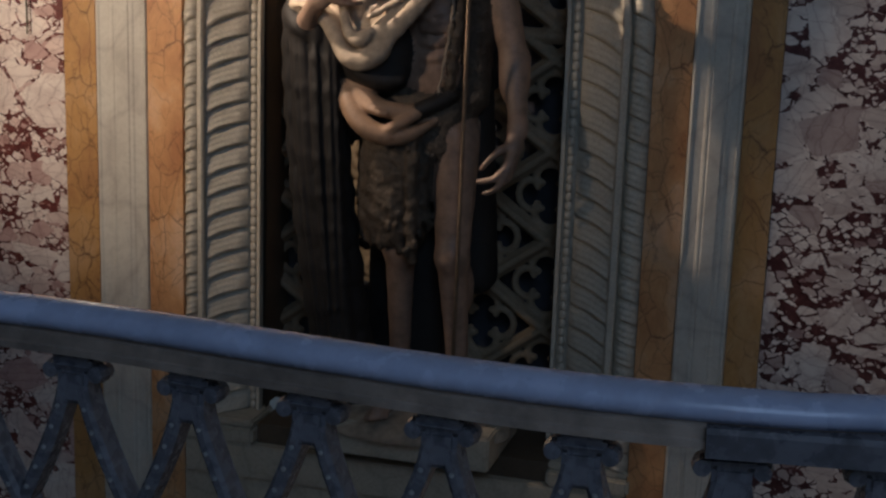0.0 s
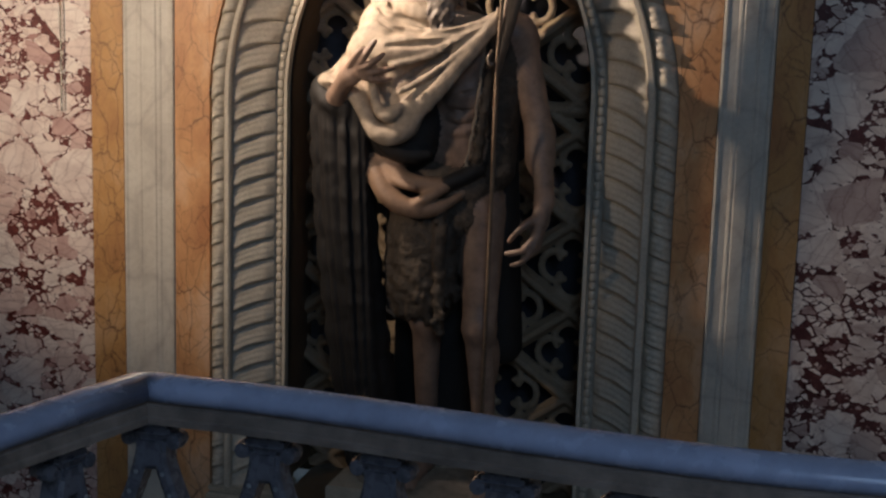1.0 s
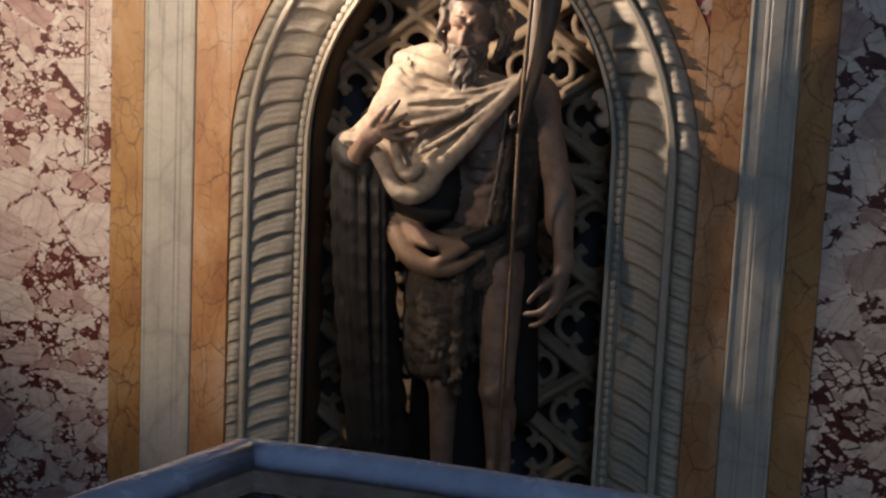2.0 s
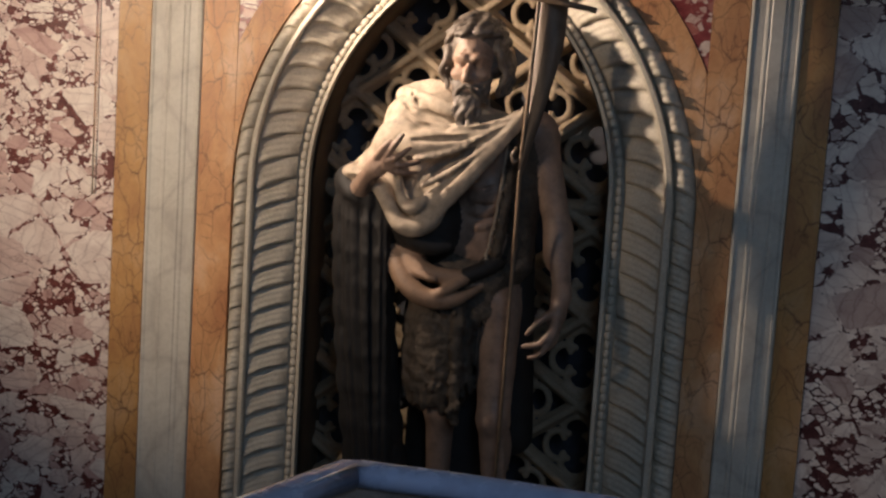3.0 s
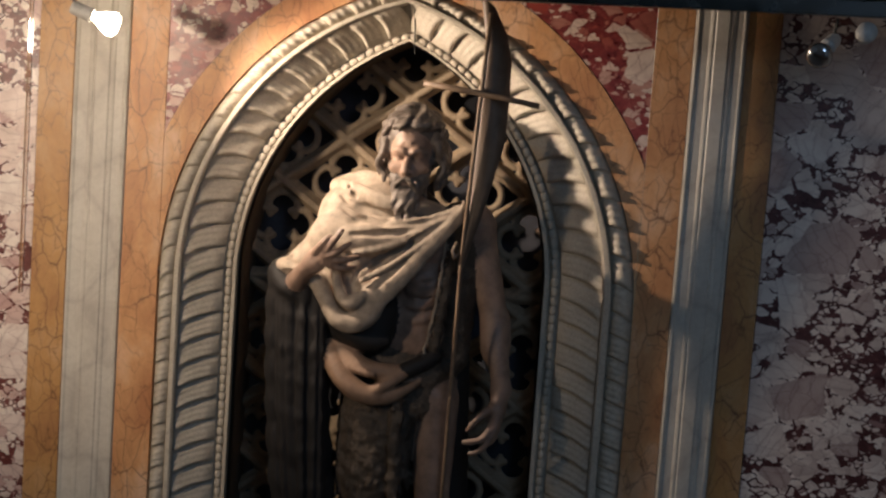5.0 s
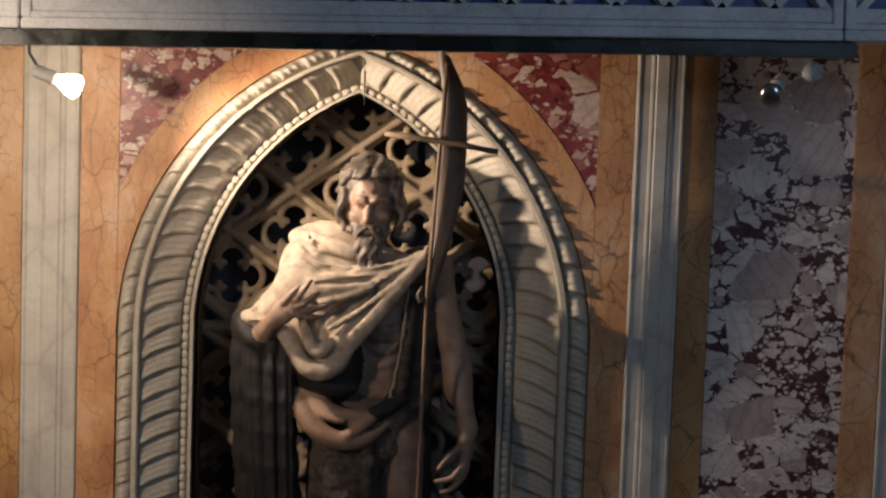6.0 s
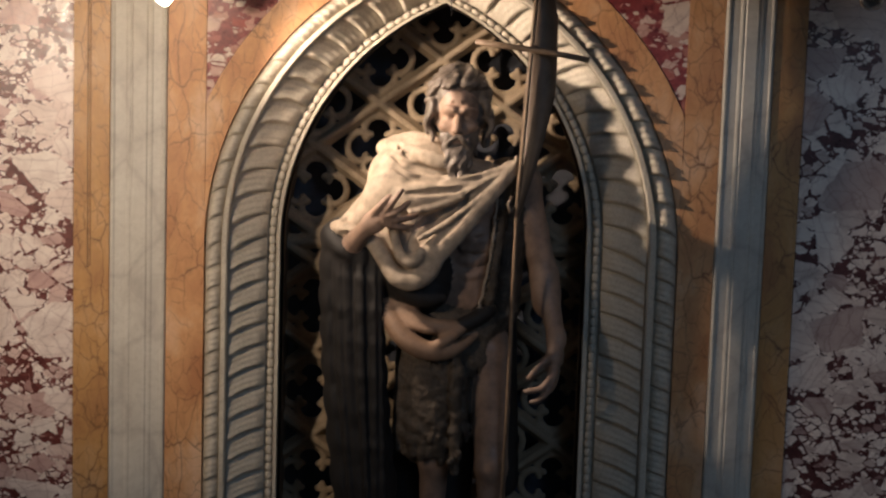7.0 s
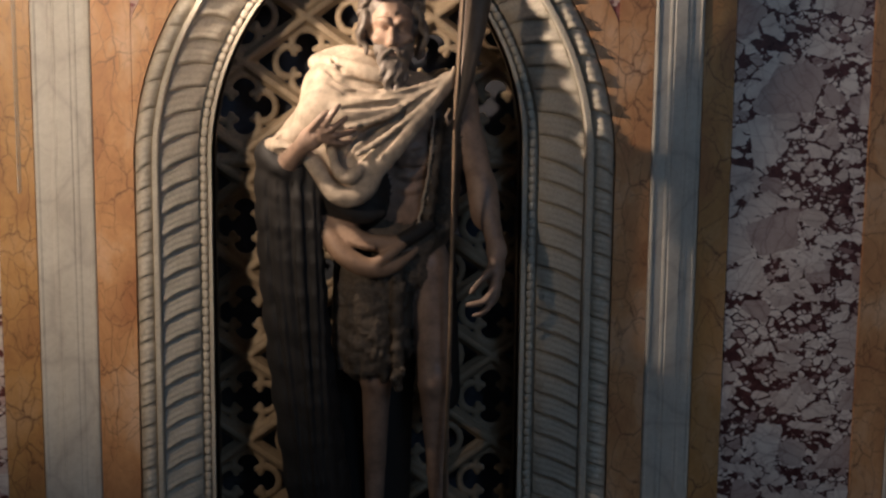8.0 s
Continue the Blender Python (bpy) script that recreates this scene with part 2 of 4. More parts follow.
# ---- mesh helpers ----
def mesh_object(name, verts, faces, mat, parent=None, label="", smooth=False):
    me = bpy.data.meshes.new(name)
    me.from_pydata([tuple(v) for v in verts], [], faces)
    bm = bmesh.new()
    bm.from_mesh(me)
    bmesh.ops.recalc_face_normals(bm, faces=bm.faces)
    bm.to_mesh(me)
    bm.free()
    me.materials.append(mat)
    if smooth:
        me.shade_smooth()
    ob = new(name, me)
    if parent:
        ob.parent = parent
    return tagged(ob, label)


def part(name, bm, mat, parent=None, label="", smooth=False):
    me = bpy.data.meshes.new(name)
    bm.to_mesh(me)
    bm.free()
    me.materials.append(mat)
    if smooth:
        me.shade_smooth()
    ob = new(name, me)
    if parent:
        ob.parent = parent
    return tagged(ob, label)


def thing(name, label, category, group="", kind="", at=(0, 0, 0)):
    ob = new(name)
    ob.location = at
    return tagged(ob, label, category, group, kind)


def box(lo, hi, bevel=0.0):
    bm = bmesh.new()
    bmesh.ops.create_cube(bm, size=1)
    for v in bm.verts:
        v.co = [lo[i] + (v.co[i] + 0.5) * (hi[i] - lo[i]) for i in range(3)]
    if bevel:
        bmesh.ops.bevel(bm, geom=bm.edges[:], offset=bevel, segments=2, affect="EDGES")
    return bm


def lathe(profile, m=Matrix(), n=24):
    """Rings of (radius, height) round z, placed by m."""
    bm = bmesh.new()
    rings = []
    for r, z in profile:
        rings.append([bm.verts.new(m @ Vector((r * math.cos(2 * math.pi * i / n), r * math.sin(2 * math.pi * i / n), z))) for i in range(n)])
    for a, b in zip(rings, rings[1:]):
        for i in range(n):
            bm.faces.new((a[i], a[(i + 1) % n], b[(i + 1) % n], b[i]))
    for r in (rings[0], rings[-1]):
        bm.faces.new(r)
    bmesh.ops.recalc_face_normals(bm, faces=bm.faces)
    return bm


def sweep(points, section, ups=None, closed_ends=True):
    """A section (list of (side, up)) along 3D points; up is z unless given."""
    verts, faces, n = [], [], len(section)
    pts = [Vector(p) for p in points]
    for i, p in enumerate(pts):
        d = (pts[min(i + 1, len(pts) - 1)] - pts[max(i - 1, 0)]).normalized()
        up = Vector(ups[i]) if ups else Vector((0, 0, 1))
        side = d.cross(up).normalized()
        if 0 < i < len(pts) - 1:
            d1 = (p - pts[i - 1]).normalized()
            side = side / max(0.4, side.dot(d1.cross(up).normalized()))
        u2 = side.normalized().cross(d).normalized()
        verts += [p + side * a + u2 * b for a, b in section]
    for i in range(len(pts) - 1):
        for j in range(n):
            k = (j + 1) % n
            faces.append((i * n + j, i * n + k, (i + 1) * n + k, (i + 1) * n + j))
    if closed_ends:
        faces += [tuple(range(n)), tuple(range((len(pts) - 1) * n, len(pts) * n))]
    return verts, faces


def circle(r, n=8, squash=1.0):
    return [(r * math.cos(2 * math.pi * i / n), r * squash * math.sin(2 * math.pi * i / n)) for i in range(n)]


# ---- the setting ----
ZB, ZT = -1.0, 3.4
SHIFT = -0.008
OUT_A, OUT_Z, OUT_TOP = 0.905, 1.22, 2.37
IN_A, IN_Z, IN_TOP = 0.598, 1.25, 2.166
IN_SHIFT = -0.032
SILL = -0.36


def arch_point(side, q, v):
    """A point of the pointed arch: q 0 to 1 up the jamb, 1 to 2 along the arc; v 0 at the outer edge, 1 at the opening."""
    a, z0, top = (OUT_A + (IN_A - OUT_A) * v, OUT_Z + (IN_Z - OUT_Z) * v, OUT_TOP + (IN_TOP - OUT_TOP) * v)
    if q <= 1:
        return SHIFT + IN_SHIFT * v + side * a, SILL + (z0 - SILL) * q
    h = top - z0
    r = (h * h + a * a) / (2 * a)
    th = (q - 1) * math.asin(h / r)
    return SHIFT + IN_SHIFT * v * (1 - 0.7 * (q - 1)) + side * (a - r + r * math.cos(th)), z0 + r * math.sin(th)


def fluted_strip(name, x0, x1, mat, label):
    """A pilaster strip with a raised middle between two reeds, running the whole height."""
    w = x1 - x0
    prof = [(0, 0.002), (0.02, -0.008), (0.06, -0.010), (0.10, -0.006), (0.28, -0.006), (0.31, -0.009), (0.35, -0.010), (0.38, -0.008),
            (0.41, -0.012), (0.64, -0.012), (0.67, -0.008), (0.70, -0.010), (0.735, -0.009), (0.76, -0.006), (0.90, -0.006), (0.94, -0.010), (0.98, -0.008), (1, 0.002)]
    verts = [(x0 + w * a, y, z) for z in (ZB, ZT) for a, y in prof] + [(x1, 0.1, ZB), (x0, 0.1, ZB), (x1, 0.1, ZT), (x0, 0.1, ZT)]
    n = len(prof)
    faces = [(i, i + 1, n + i + 1, n + i) for i in range(n - 1)] + [(n - 1, 2 * n, 2 * n + 2, 2 * n - 1), (2 * n, 2 * n + 1, 2 * n + 3, 2 * n + 2), (2 * n + 1, 0, n, 2 * n + 3)]
    return tagged(mesh_object(name, verts, faces, mat), label, "pilaster", "", "structure")


def panel(name, x0, x1, mat, label, y=0.0, z0=ZB, z1=ZT):
    return tagged(part(name, box((x0, y, z0), (x1, 0.1, z1), 0.0015), mat), label, "wall panel", "", "structure")


panel("wall_panel_west", -3.0, -1.4215, BRECCIA_LEFT, "polished rose breccia marble wall panel")
panel("trim_west_outer", -1.42, -1.2815, SIENA_DARK, "narrow yellow siena marble wall strip", -0.002)
fluted_strip("pilaster_west", -1.28, -1.0615, WHITE_MARBLE, "white marble pilaster strip with reeded edges")
panel("trim_west_inner", -1.06, -0.9145, SIENA, "warm orange siena marble strip beside the arch", -0.002)
panel("trim_east_inner", 0.898, 1.0325, SIENA, "warm orange siena marble strip beside the arch", -0.002)
fluted_strip("pilaster_east", 1.034, 1.2205, WHITE_MARBLE, "white marble pilaster strip with reeded edges")
panel("trim_east_outer", 1.222, 1.3405, SIENA_DARK, "narrow yellow siena marble wall strip", -0.002)
panel("wall_panel_east", 1.342, 1.8665, BRECCIA_RIGHT, "polished violet breccia marble wall panel")
panel("trim_far_east", 1.868, 2.0005, SIENA, "orange siena marble strip beside a pilaster", -0.006)
fluted_strip("pilaster_far_east", 2.002, 2.21, WHITE_MARBLE, "white marble pilaster strip with reeded edges")
panel("wall_panel_far_east", 2.2115, 3.2, BRECCIA_RIGHT, "polished violet breccia marble wall panel")


def arc_field(name, side, r0, r1_limit, mat, label, y):
    """Flat inlay between two arcs about the arch's centre, cut off at the jamb strip and the top."""
    h = OUT_TOP - OUT_Z
    r = (h * h + OUT_A * OUT_A) / (2 * OUT_A)
    c = OUT_A - r
    xe = 0.913 if side < 0 else 0.897
    verts, faces, n = [], [], 60
    for i in range(n + 1):
        th = radians(90) * i / n if r1_limit is None else math.asin(h / r) * i / n
        edge = min((xe - SHIFT * side - c) / max(1e-6, math.cos(th)), (2.75 - OUT_Z) / max(1e-6, math.sin(th)))
        inner = min(r0, edge)
        outer = max(inner, edge if r1_limit is None else min(r1_limit, edge))
        for rr in (inner, outer):
            x, z = max(0.0, c + rr * math.cos(th)), OUT_Z + rr * math.sin(th)
            verts += [(SHIFT + side * x, y, z), (SHIFT + side * x, 0.1, z)]
    for i in range(n):
        a, b = 4 * i, 4 * i + 4
        faces += [(a, a + 2, b + 2, b), (a + 1, a + 3, b + 3, b + 1), (a, a + 1, b + 1, b), (a + 2, a + 3, b + 3, b + 2)]
    return tagged(mesh_object(name, verts, faces, mat), label, "marble inlay", "", "structure")


for side, tag in ((-1, "west"), (1, "east")):
    arc_field("arch_band_" + tag, side, 1.184, 1.302, SIENA, "orange siena marble band along the pointed arch", -0.002)
    arc_field("spandrel_" + tag, side, 1.3035, None, BRECCIA_RED, "red breccia marble spandrel above the arch", 0.0)
tagged(part("wall_top", box((-0.913, 0.0, 2.7515), (0.8965, 0.1, ZT)), SIENA), "orange siena marble above the arch", "wall panel", "", "structure")
tagged(part("wall_base", box((-0.913, 0.0, ZB), (0.8965, 0.1, SILL - 0.242)), PLINTH), "pale stone wall base under the niche", "wall panel", "", "structure")

# backing of the wall, the rest of the chapel
for name, lo, hi in (("wall_north_west", (-4.5, 0.1, ZB), (-0.95, 0.62, 7)), ("wall_north_east", (0.95, 0.1, ZB), (4.5, 0.62, 7)),
                     ("wall_north_top", (-0.95, 0.1, 2.5), (0.95, 0.62, 7)), ("wall_north_base", (-0.95, 0.1, ZB), (0.95, 0.62, SILL - 0.242)),
                     ("wall_west", (-4.7, -9.2, ZB), (-4.5, 0.62, 7)), ("wall_east", (4.5, -9.2, ZB), (4.7, 0.62, 7)),
                     ("wall_south_west", (-4.5, -9.2, ZB), (2.2, -9.0, 7)), ("wall_south_east", (4.2, -9.2, ZB), (4.5, -9.0, 7)),
                     ("wall_south_sill", (2.2, -9.2, ZB), (4.2, -9.0, 3.3)), ("wall_south_head", (2.2, -9.2, 7 - 0.1), (4.2, -9.0, 7)),
                     ("wall_upper", (-3.0, 0.02, ZT + 0.002), (3.2, 0.1, 7))):
    tagged(part(name, box(lo, hi), PLASTER), "pale plastered chapel wall", "wall", "", "structure")
tagged(part("ceiling", box((-4.7, -9.2, 7.0), (4.7, 0.62, 7.2)), PLASTER), "plastered chapel ceiling", "ceiling", "", "structure")
tagged(part("floor", box((-4.7, -9.2, ZB - 0.2), (4.7, 0.62, ZB)), FLOOR), "worn pale marble chapel floor", "floor", "", "structure")
tagged(part("platform_floor", box((-4.5, -9.0, ZB), (4.5, -3.8, 0.571)), FLOOR), "raised marble floor behind the balustrade", "floor", "", "structure")

# ---- carved arch surround ----
surround = thing("arch_surround", "carved cream limestone arch moulding with rope, leaves and beads", "arch moulding")
NJ, NA = 19, 14


def stations(side, k, n, extra):
    """q values of the k-th of n jamb and extra arc pieces."""
    if k < n:
        return k / n, (k + 1) / n
    return 1 + (k - n) / extra, 1 + (k + 1 - n) / extra


def moulding_piece(side, q0, q1, v0, v1, depth, lip, slant, bulge, nu=15, nv=9, ribs=0.0028):
    """One leaf of a running moulding: proud at its foot, sinking under the next, its foot cut on a slant."""
    verts, faces = [], []
    for j in range(nv):
        w = j / (nv - 1)
        v = v0 + (v1 - v0) * w
        shift = slant * (1 - w) ** 2
        for i in range(nu + 1):
            u = max(0, i - 1) / (nu - 1)
            q = min(1.999, max(0.0, q0 + (q1 - q0) * (u * 1.04 - shift)))
            x, z = arch_point(side, q, v)
            edge = min(1.0, 6 * w, 6 * (1 - w))
            crown = (1 - u) ** 0.8 * (1 - 0.45 * (1 - min(1.0, u * 6)) ** 2)
            y = depth(w) - edge * (lip * crown + bulge * math.sin(math.pi * w) * (0.75 + 0.25 * math.sin(math.pi * u)))
            if i == 0:
                y = depth(w) + 0.02
            ripple = ribs * math.sin(u * 24 + w * 2) * edge if 0 < i else 0
            verts.append((x, y + ripple, z))
    n = nu + 1
    for j in range(nv - 1):
        for i in range(nu):
            faces.append((j * n + i, (j + 1) * n + i, (j + 1) * n + i + 1, j * n + i + 1))
    return verts, faces


def cove(w):
    return 0.006 + 0.112 * w ** 0.75 + 0.012 * math.sin(math.pi * w)


for side in (-1, 1):
    for k in range(NJ + NA):
        q0, q1 = stations(side, k, NJ, NA)
        vs, fs = moulding_piece(side, q0, q1, 0.345, 0.815, cove, 0.041, 0.42, 0.002)
        mesh_object("leaf", vs, fs, CARVED, surround, "", True)
        vs, fs = moulding_piece(side, q0, q1, 0.004, 0.245, lambda w: 0.018, 0.026, 0.3, 0.026, 15, 8, 0.0042)
        mesh_object("rope_twist", vs, fs, CARVED, surround, "", True)


def arch_strip(name, side, v0, v1, prof, mat, label=""):
    """A continuous fillet along the whole arch: prof lists (w, y) across it."""
    verts, faces, n = [], [], len(prof)
    qs = [i / 12 for i in range(12)] + [1 + i / 30 for i in range(31)]
    for q in qs:
        for w, y in prof:
            x, z = arch_point(side, q, v0 + (v1 - v0) * w)
            verts.append((x, y, z))
    for i in range(len(qs) - 1):
        for j in range(n - 1):
            faces.append((i * n + j, i * n + j + 1, (i + 1) * n + j + 1, (i + 1) * n + j))
    return mesh_object(name, verts, faces, mat, surround, label)


for side in (-1, 1):
    arch_strip("fillet", side, 0.245, 0.335, [(0, 0.03), (0, -0.016), (0.15, -0.022), (0.75, -0.022), (1, -0.014), (1, 0.04)], CARVED, "smooth pale stone fillet")
    arch_strip("bed", side, 0.0, 1.0, [(0, 0.03), (0.25, 0.03), (0.34, 0.04), (0.6, 0.1), (0.82, 0.138), (0.99, 0.142)], CARVED, "stone bed of the moulding")
    arch_strip("inner_fillet", side, 0.955, 1.0, [(0, 0.14), (0, 0.112), (1, 0.112), (1, 0.15)], CARVED, "thin pale stone edge")
    nb, na = 46, 33
    bead = None
    for k in range(nb + na):
        q0, q1 = stations(side, k, nb, na)
        x0, z0 = arch_point(side, q0, 0.89)
        x1, z1 = arch_point(side, q1, 0.89)
        d = Vector((x1 - x0, 0, z1 - z0))
        if bead is None:
            bead = part("bead", lathe([(0.004, -0.5), (0.62, -0.43), (0.92, -0.22), (1, 0), (0.92, 0.22), (0.62, 0.43), (0.004, 0.5)], Matrix(), 10), CARVED, surround, "", True)
            ob = bead
        else:
            ob = new("bead", bead.data)
            ob.parent = surround
        ob.matrix_local = Matrix.Translation(((x0 + x1) / 2, 0.126, (z0 + z1) / 2)) @ d.to_track_quat("Z", "Y").to_matrix().to_4x4() @ Matrix.Diagonal((0.0145, 0.0145, d.length * 1.02, 1))

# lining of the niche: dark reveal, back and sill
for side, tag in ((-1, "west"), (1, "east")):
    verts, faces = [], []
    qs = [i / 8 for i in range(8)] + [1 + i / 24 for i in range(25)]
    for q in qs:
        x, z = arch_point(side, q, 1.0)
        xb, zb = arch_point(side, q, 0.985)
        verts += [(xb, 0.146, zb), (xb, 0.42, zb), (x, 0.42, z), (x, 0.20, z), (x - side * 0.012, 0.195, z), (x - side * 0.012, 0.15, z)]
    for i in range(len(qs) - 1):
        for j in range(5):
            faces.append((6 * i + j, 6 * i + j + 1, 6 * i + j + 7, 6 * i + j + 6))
    tagged(mesh_object("niche_lining_" + tag, verts, faces, LINING_AND_GAP_SHADE), "dark brown niche lining inside the arch", "niche lining", "", "structure")
# back sheet: the darkness behind the tracery is put into its colour
tagged(part("niche_back", box((-0.7, 0.56, SILL), (0.7, 0.6, 2.45)), NICHE_SHADE), "dark sheet coloured as the shade behind the tracery", "niche back", "", "structure")
tagged(part("niche_sill", box((-0.9, -0.03, SILL - 0.24), (0.885, 0.56, SILL - 0.1), 0.006), PLINTH), "pale stone niche sill", "niche sill", "", "structure")
# solid box in the lining's dark colour, painted shade for the gap
tagged(part("niche_gap_shade_box", box((-0.605, 0.02, SILL - 0.1), (0.59, 0.5, SILL - 0.02)), LINING_AND_GAP_SHADE), "dark box coloured as the shaded gap under the plinth", "recess", "", "structure")
for side, tag in ((-1, "west"), (1, "east")):
    xa, xb = sorted((SHIFT + side * 0.598, SHIFT + side * 0.915))
    tagged(part("jamb_base_" + tag, box((xa, -0.035, SILL - 0.098), (xb, 0.2, SILL - 0.03), 0.012), PLINTH), "pale moulded base of the arch jamb", "jamb base", "", "structure")
    tagged(part("jamb_step_" + tag, box((xa + 0.006, -0.02, SILL - 0.029), (xb - 0.006, 0.2, SILL), 0.008), PLINTH), "pale moulded base of the arch jamb", "jamb base", "", "structure")


# ---- signed-distance modelling ----
class Field:
    def __init__(self, lo, hi, h):
        self.lo, self.h = np.array(lo), h
        self.n = np.ceil((np.array(hi) - self.lo) / h).astype(int) + 1
        self.layers = {}

    def layer(self, key):
        if key not in self.layers:
            self.layers[key] = np.full(self.n, 0.2, np.float32)
        return self.layers[key]

    def grid(self, lo, hi, pad):
        a = np.clip(np.floor((np.minimum(lo, hi) - pad - self.lo) / self.h).astype(int), 0, self.n - 1)
        b = np.clip(np.ceil((np.maximum(lo, hi) + pad - self.lo) / self.h).astype(int) + 1, 1, self.n)
        ax = [self.lo[i] + self.h * np.arange(a[i], b[i], dtype=np.float32) for i in range(3)]
        return tuple(slice(a[i], b[i]) for i in range(3)), np.meshgrid(*ax, indexing="ij", sparse=True)

    def add(self, key, sl, d, k):
        f = self.layer(key)
        old = f[sl]
        m = np.clip(0.5 + 0.5 * (old - d) / k, 0, 1)
        f[sl] = old + (d - old) * m - k * m * (1 - m)

    def cut(self, key, sl, d, k):
        f = self.layer(key)
        old = f[sl]
        m = np.clip(0.5 - 0.5 * (old + d) / k, 0, 1)
        f[sl] = old + (-d - old) * m + k * m * (1 - m)

    def capsule(self, key, a, b, ra, rb=None, k=0.02, flat=None, cut=False):
        """A tapered bar; flat (n, f) squashes it along the direction n by f."""
        rb = ra if rb is None else rb
        a, b = np.array(a, float), np.array(b, float)
        sl, (x, y, z) = self.grid(a, b, max(ra, rb) + 0.06 + k)
        d = b - a
        px, py, pz = x - a[0], y - a[1], z - a[2]
        t = np.clip((px * d[0] + py * d[1] + pz * d[2]) / max(1e-9, d @ d), 0, 1)
        qx, qy, qz = px - t * d[0], py - t * d[1], pz - t * d[2]
        if flat:
            n = np.array(flat[0], float) / np.linalg.norm(flat[0])
            s = (qx * n[0] + qy * n[1] + qz * n[2]) * (1 / flat[1] - 1)
            qx, qy, qz = qx + s * n[0], qy + s * n[1], qz + s * n[2]
        dist = np.sqrt(qx * qx + qy * qy + qz * qz) - (ra + (rb - ra) * t)
        (self.cut if cut else self.add)(key, sl, dist.astype(np.float32), k)

    def ball(self, key, c, r, k=0.02, turn=(0, 0, 0), cut=False):
        """An ellipsoid with half-axes r, turned by degrees."""
        c, r = np.array(c, float), np.array(r if hasattr(r, "__len__") else (r, r, r), float)
        m = np.array(Euler([radians(v) for v in turn]).to_matrix().transposed())
        sl, (x, y, z) = self.grid(c - r.max(), c + r.max(), 0.05 + k)
        p = [x - c[0], y - c[1], z - c[2]]
        q = [m[i, 0] * p[0] + m[i, 1] * p[1] + m[i, 2] * p[2] for i in range(3)]
        k0 = np.sqrt(sum((q[i] / r[i]) ** 2 for i in range(3)))
        k1 = np.sqrt(sum((q[i] / r[i] ** 2) ** 2 for i in range(3)))
        (self.cut if cut else self.add)(key, sl, (k0 * (k0 - 1) / np.maximum(k1, 1e-6)).astype(np.float32), k)

    def bend(self, key, p0, p1, p2, r0, r1, k=0.012, n=7, flat=None, cut=False):
        """A bar along a curve from p0 over p1's pull to p2."""
        p0, p1, p2 = (np.array(p, float) for p in (p0, p1, p2))
        pts = [(1 - t) ** 2 * p0 + 2 * t * (1 - t) * p1 + t * t * p2 for t in np.linspace(0, 1, n + 1)]
        for i in range(n):
            self.capsule(key, pts[i], pts[i + 1], r0 + (r1 - r0) * i / n, r0 + (r1 - r0) * (i + 1) / n, k, flat, cut)

    def lock(self, key, p0, p1, p2, r0, r1, amp, waves, phase, k=0.004, n=11):
        """A wavy strand along a curve."""
        p0, p1, p2 = (np.array(p, float) for p in (p0, p1, p2))
        pts = []
        for t in np.linspace(0, 1, n + 1):
            q = (1 - t) ** 2 * p0 + 2 * t * (1 - t) * p1 + t * t * p2
            w = amp * math.sin(2 * math.pi * waves * t + phase) * min(1, 2 * t + 0.2)
            pts.append(q + np.array((w, 0.6 * amp * math.cos(2 * math.pi * waves * t + phase), 0.3 * w)))
        for i in range(n):
            self.capsule(key, pts[i], pts[i + 1], r0 + (r1 - r0) * i / n, r0 + (r1 - r0) * (i + 1) / n, k)

    def front(self, x, z, keys):
        """How far forward the layers reach at x, z."""
        i, k = int(round((x - self.lo[0]) / self.h)), int(round((z - self.lo[2]) / self.h))
        y = [np.argmax(self.layers[key][i, :, k] < 0) if (self.layers[key][i, :, k] < 0).any() else 10 ** 6 for key in keys if key in self.layers]
        j = min(y)
        return self.lo[1] + self.h * j if j < 10 ** 6 else None

    def crease(self, key, path, r, sink=0.3, k=0.006, ridge=False, over=("cloak", "mantle", "skin", "fur")):
        """A valley (or ridge) that follows the front of the surface along points of x, z."""
        fine = []
        for (a, b) in zip(path, path[1:]):
            n = max(2, int(math.hypot(b[0] - a[0], b[1] - a[1]) / 0.012))
            fine += [(a[0] + (b[0] - a[0]) * i / n, a[1] + (b[1] - a[1]) * i / n) for i in range(n)]
        fine.append(path[-1])
        pts = [(x, y - r * sink if not ridge else y + r * sink, z) for x, z in fine if (y := self.front(x, z, over)) is not None]
        m = len(pts)
        ys = [float(np.mean([q[1] for q in pts[max(0, i - 3): i + 4]])) for i in range(m)]
        pts = [(q[0], y, q[2]) for q, y in zip(pts, ys)]
        for i in range(m - 1):
            t0, t1 = (math.sin(math.pi * (0.08 + 0.86 * j / m)) ** 0.6 for j in (i, i + 1))
            self.capsule(key, pts[i], pts[i + 1], r * t0, r * t1, k, None, not ridge)

    def mesh(self, name, mats):
        """Surface nets over the union of the layers; each face takes the material of its nearest layer."""
        keys = list(self.layers)
        stack = np.stack([self.layers[key] for key in keys])
        f, near = stack.min(0), stack.argmin(0)
        s = f < 0
        c = [s[i: i + s.shape[0] - 1, j: j + s.shape[1] - 1, k: k + s.shape[2] - 1] for i in (0, 1) for j in (0, 1) for k in (0, 1)]
        total = sum(v.astype(np.int8) for v in c)
        cells = np.argwhere((total > 0) & (total < 8))
        index = np.full(total.shape, -1, np.int64)
        index[tuple(cells.T)] = np.arange(len(cells))
        corner = [np.array((i, j, k)) for i in (0, 1) for j in (0, 1) for k in (0, 1)]
        value = [f[tuple((cells + o).T)] for o in corner]
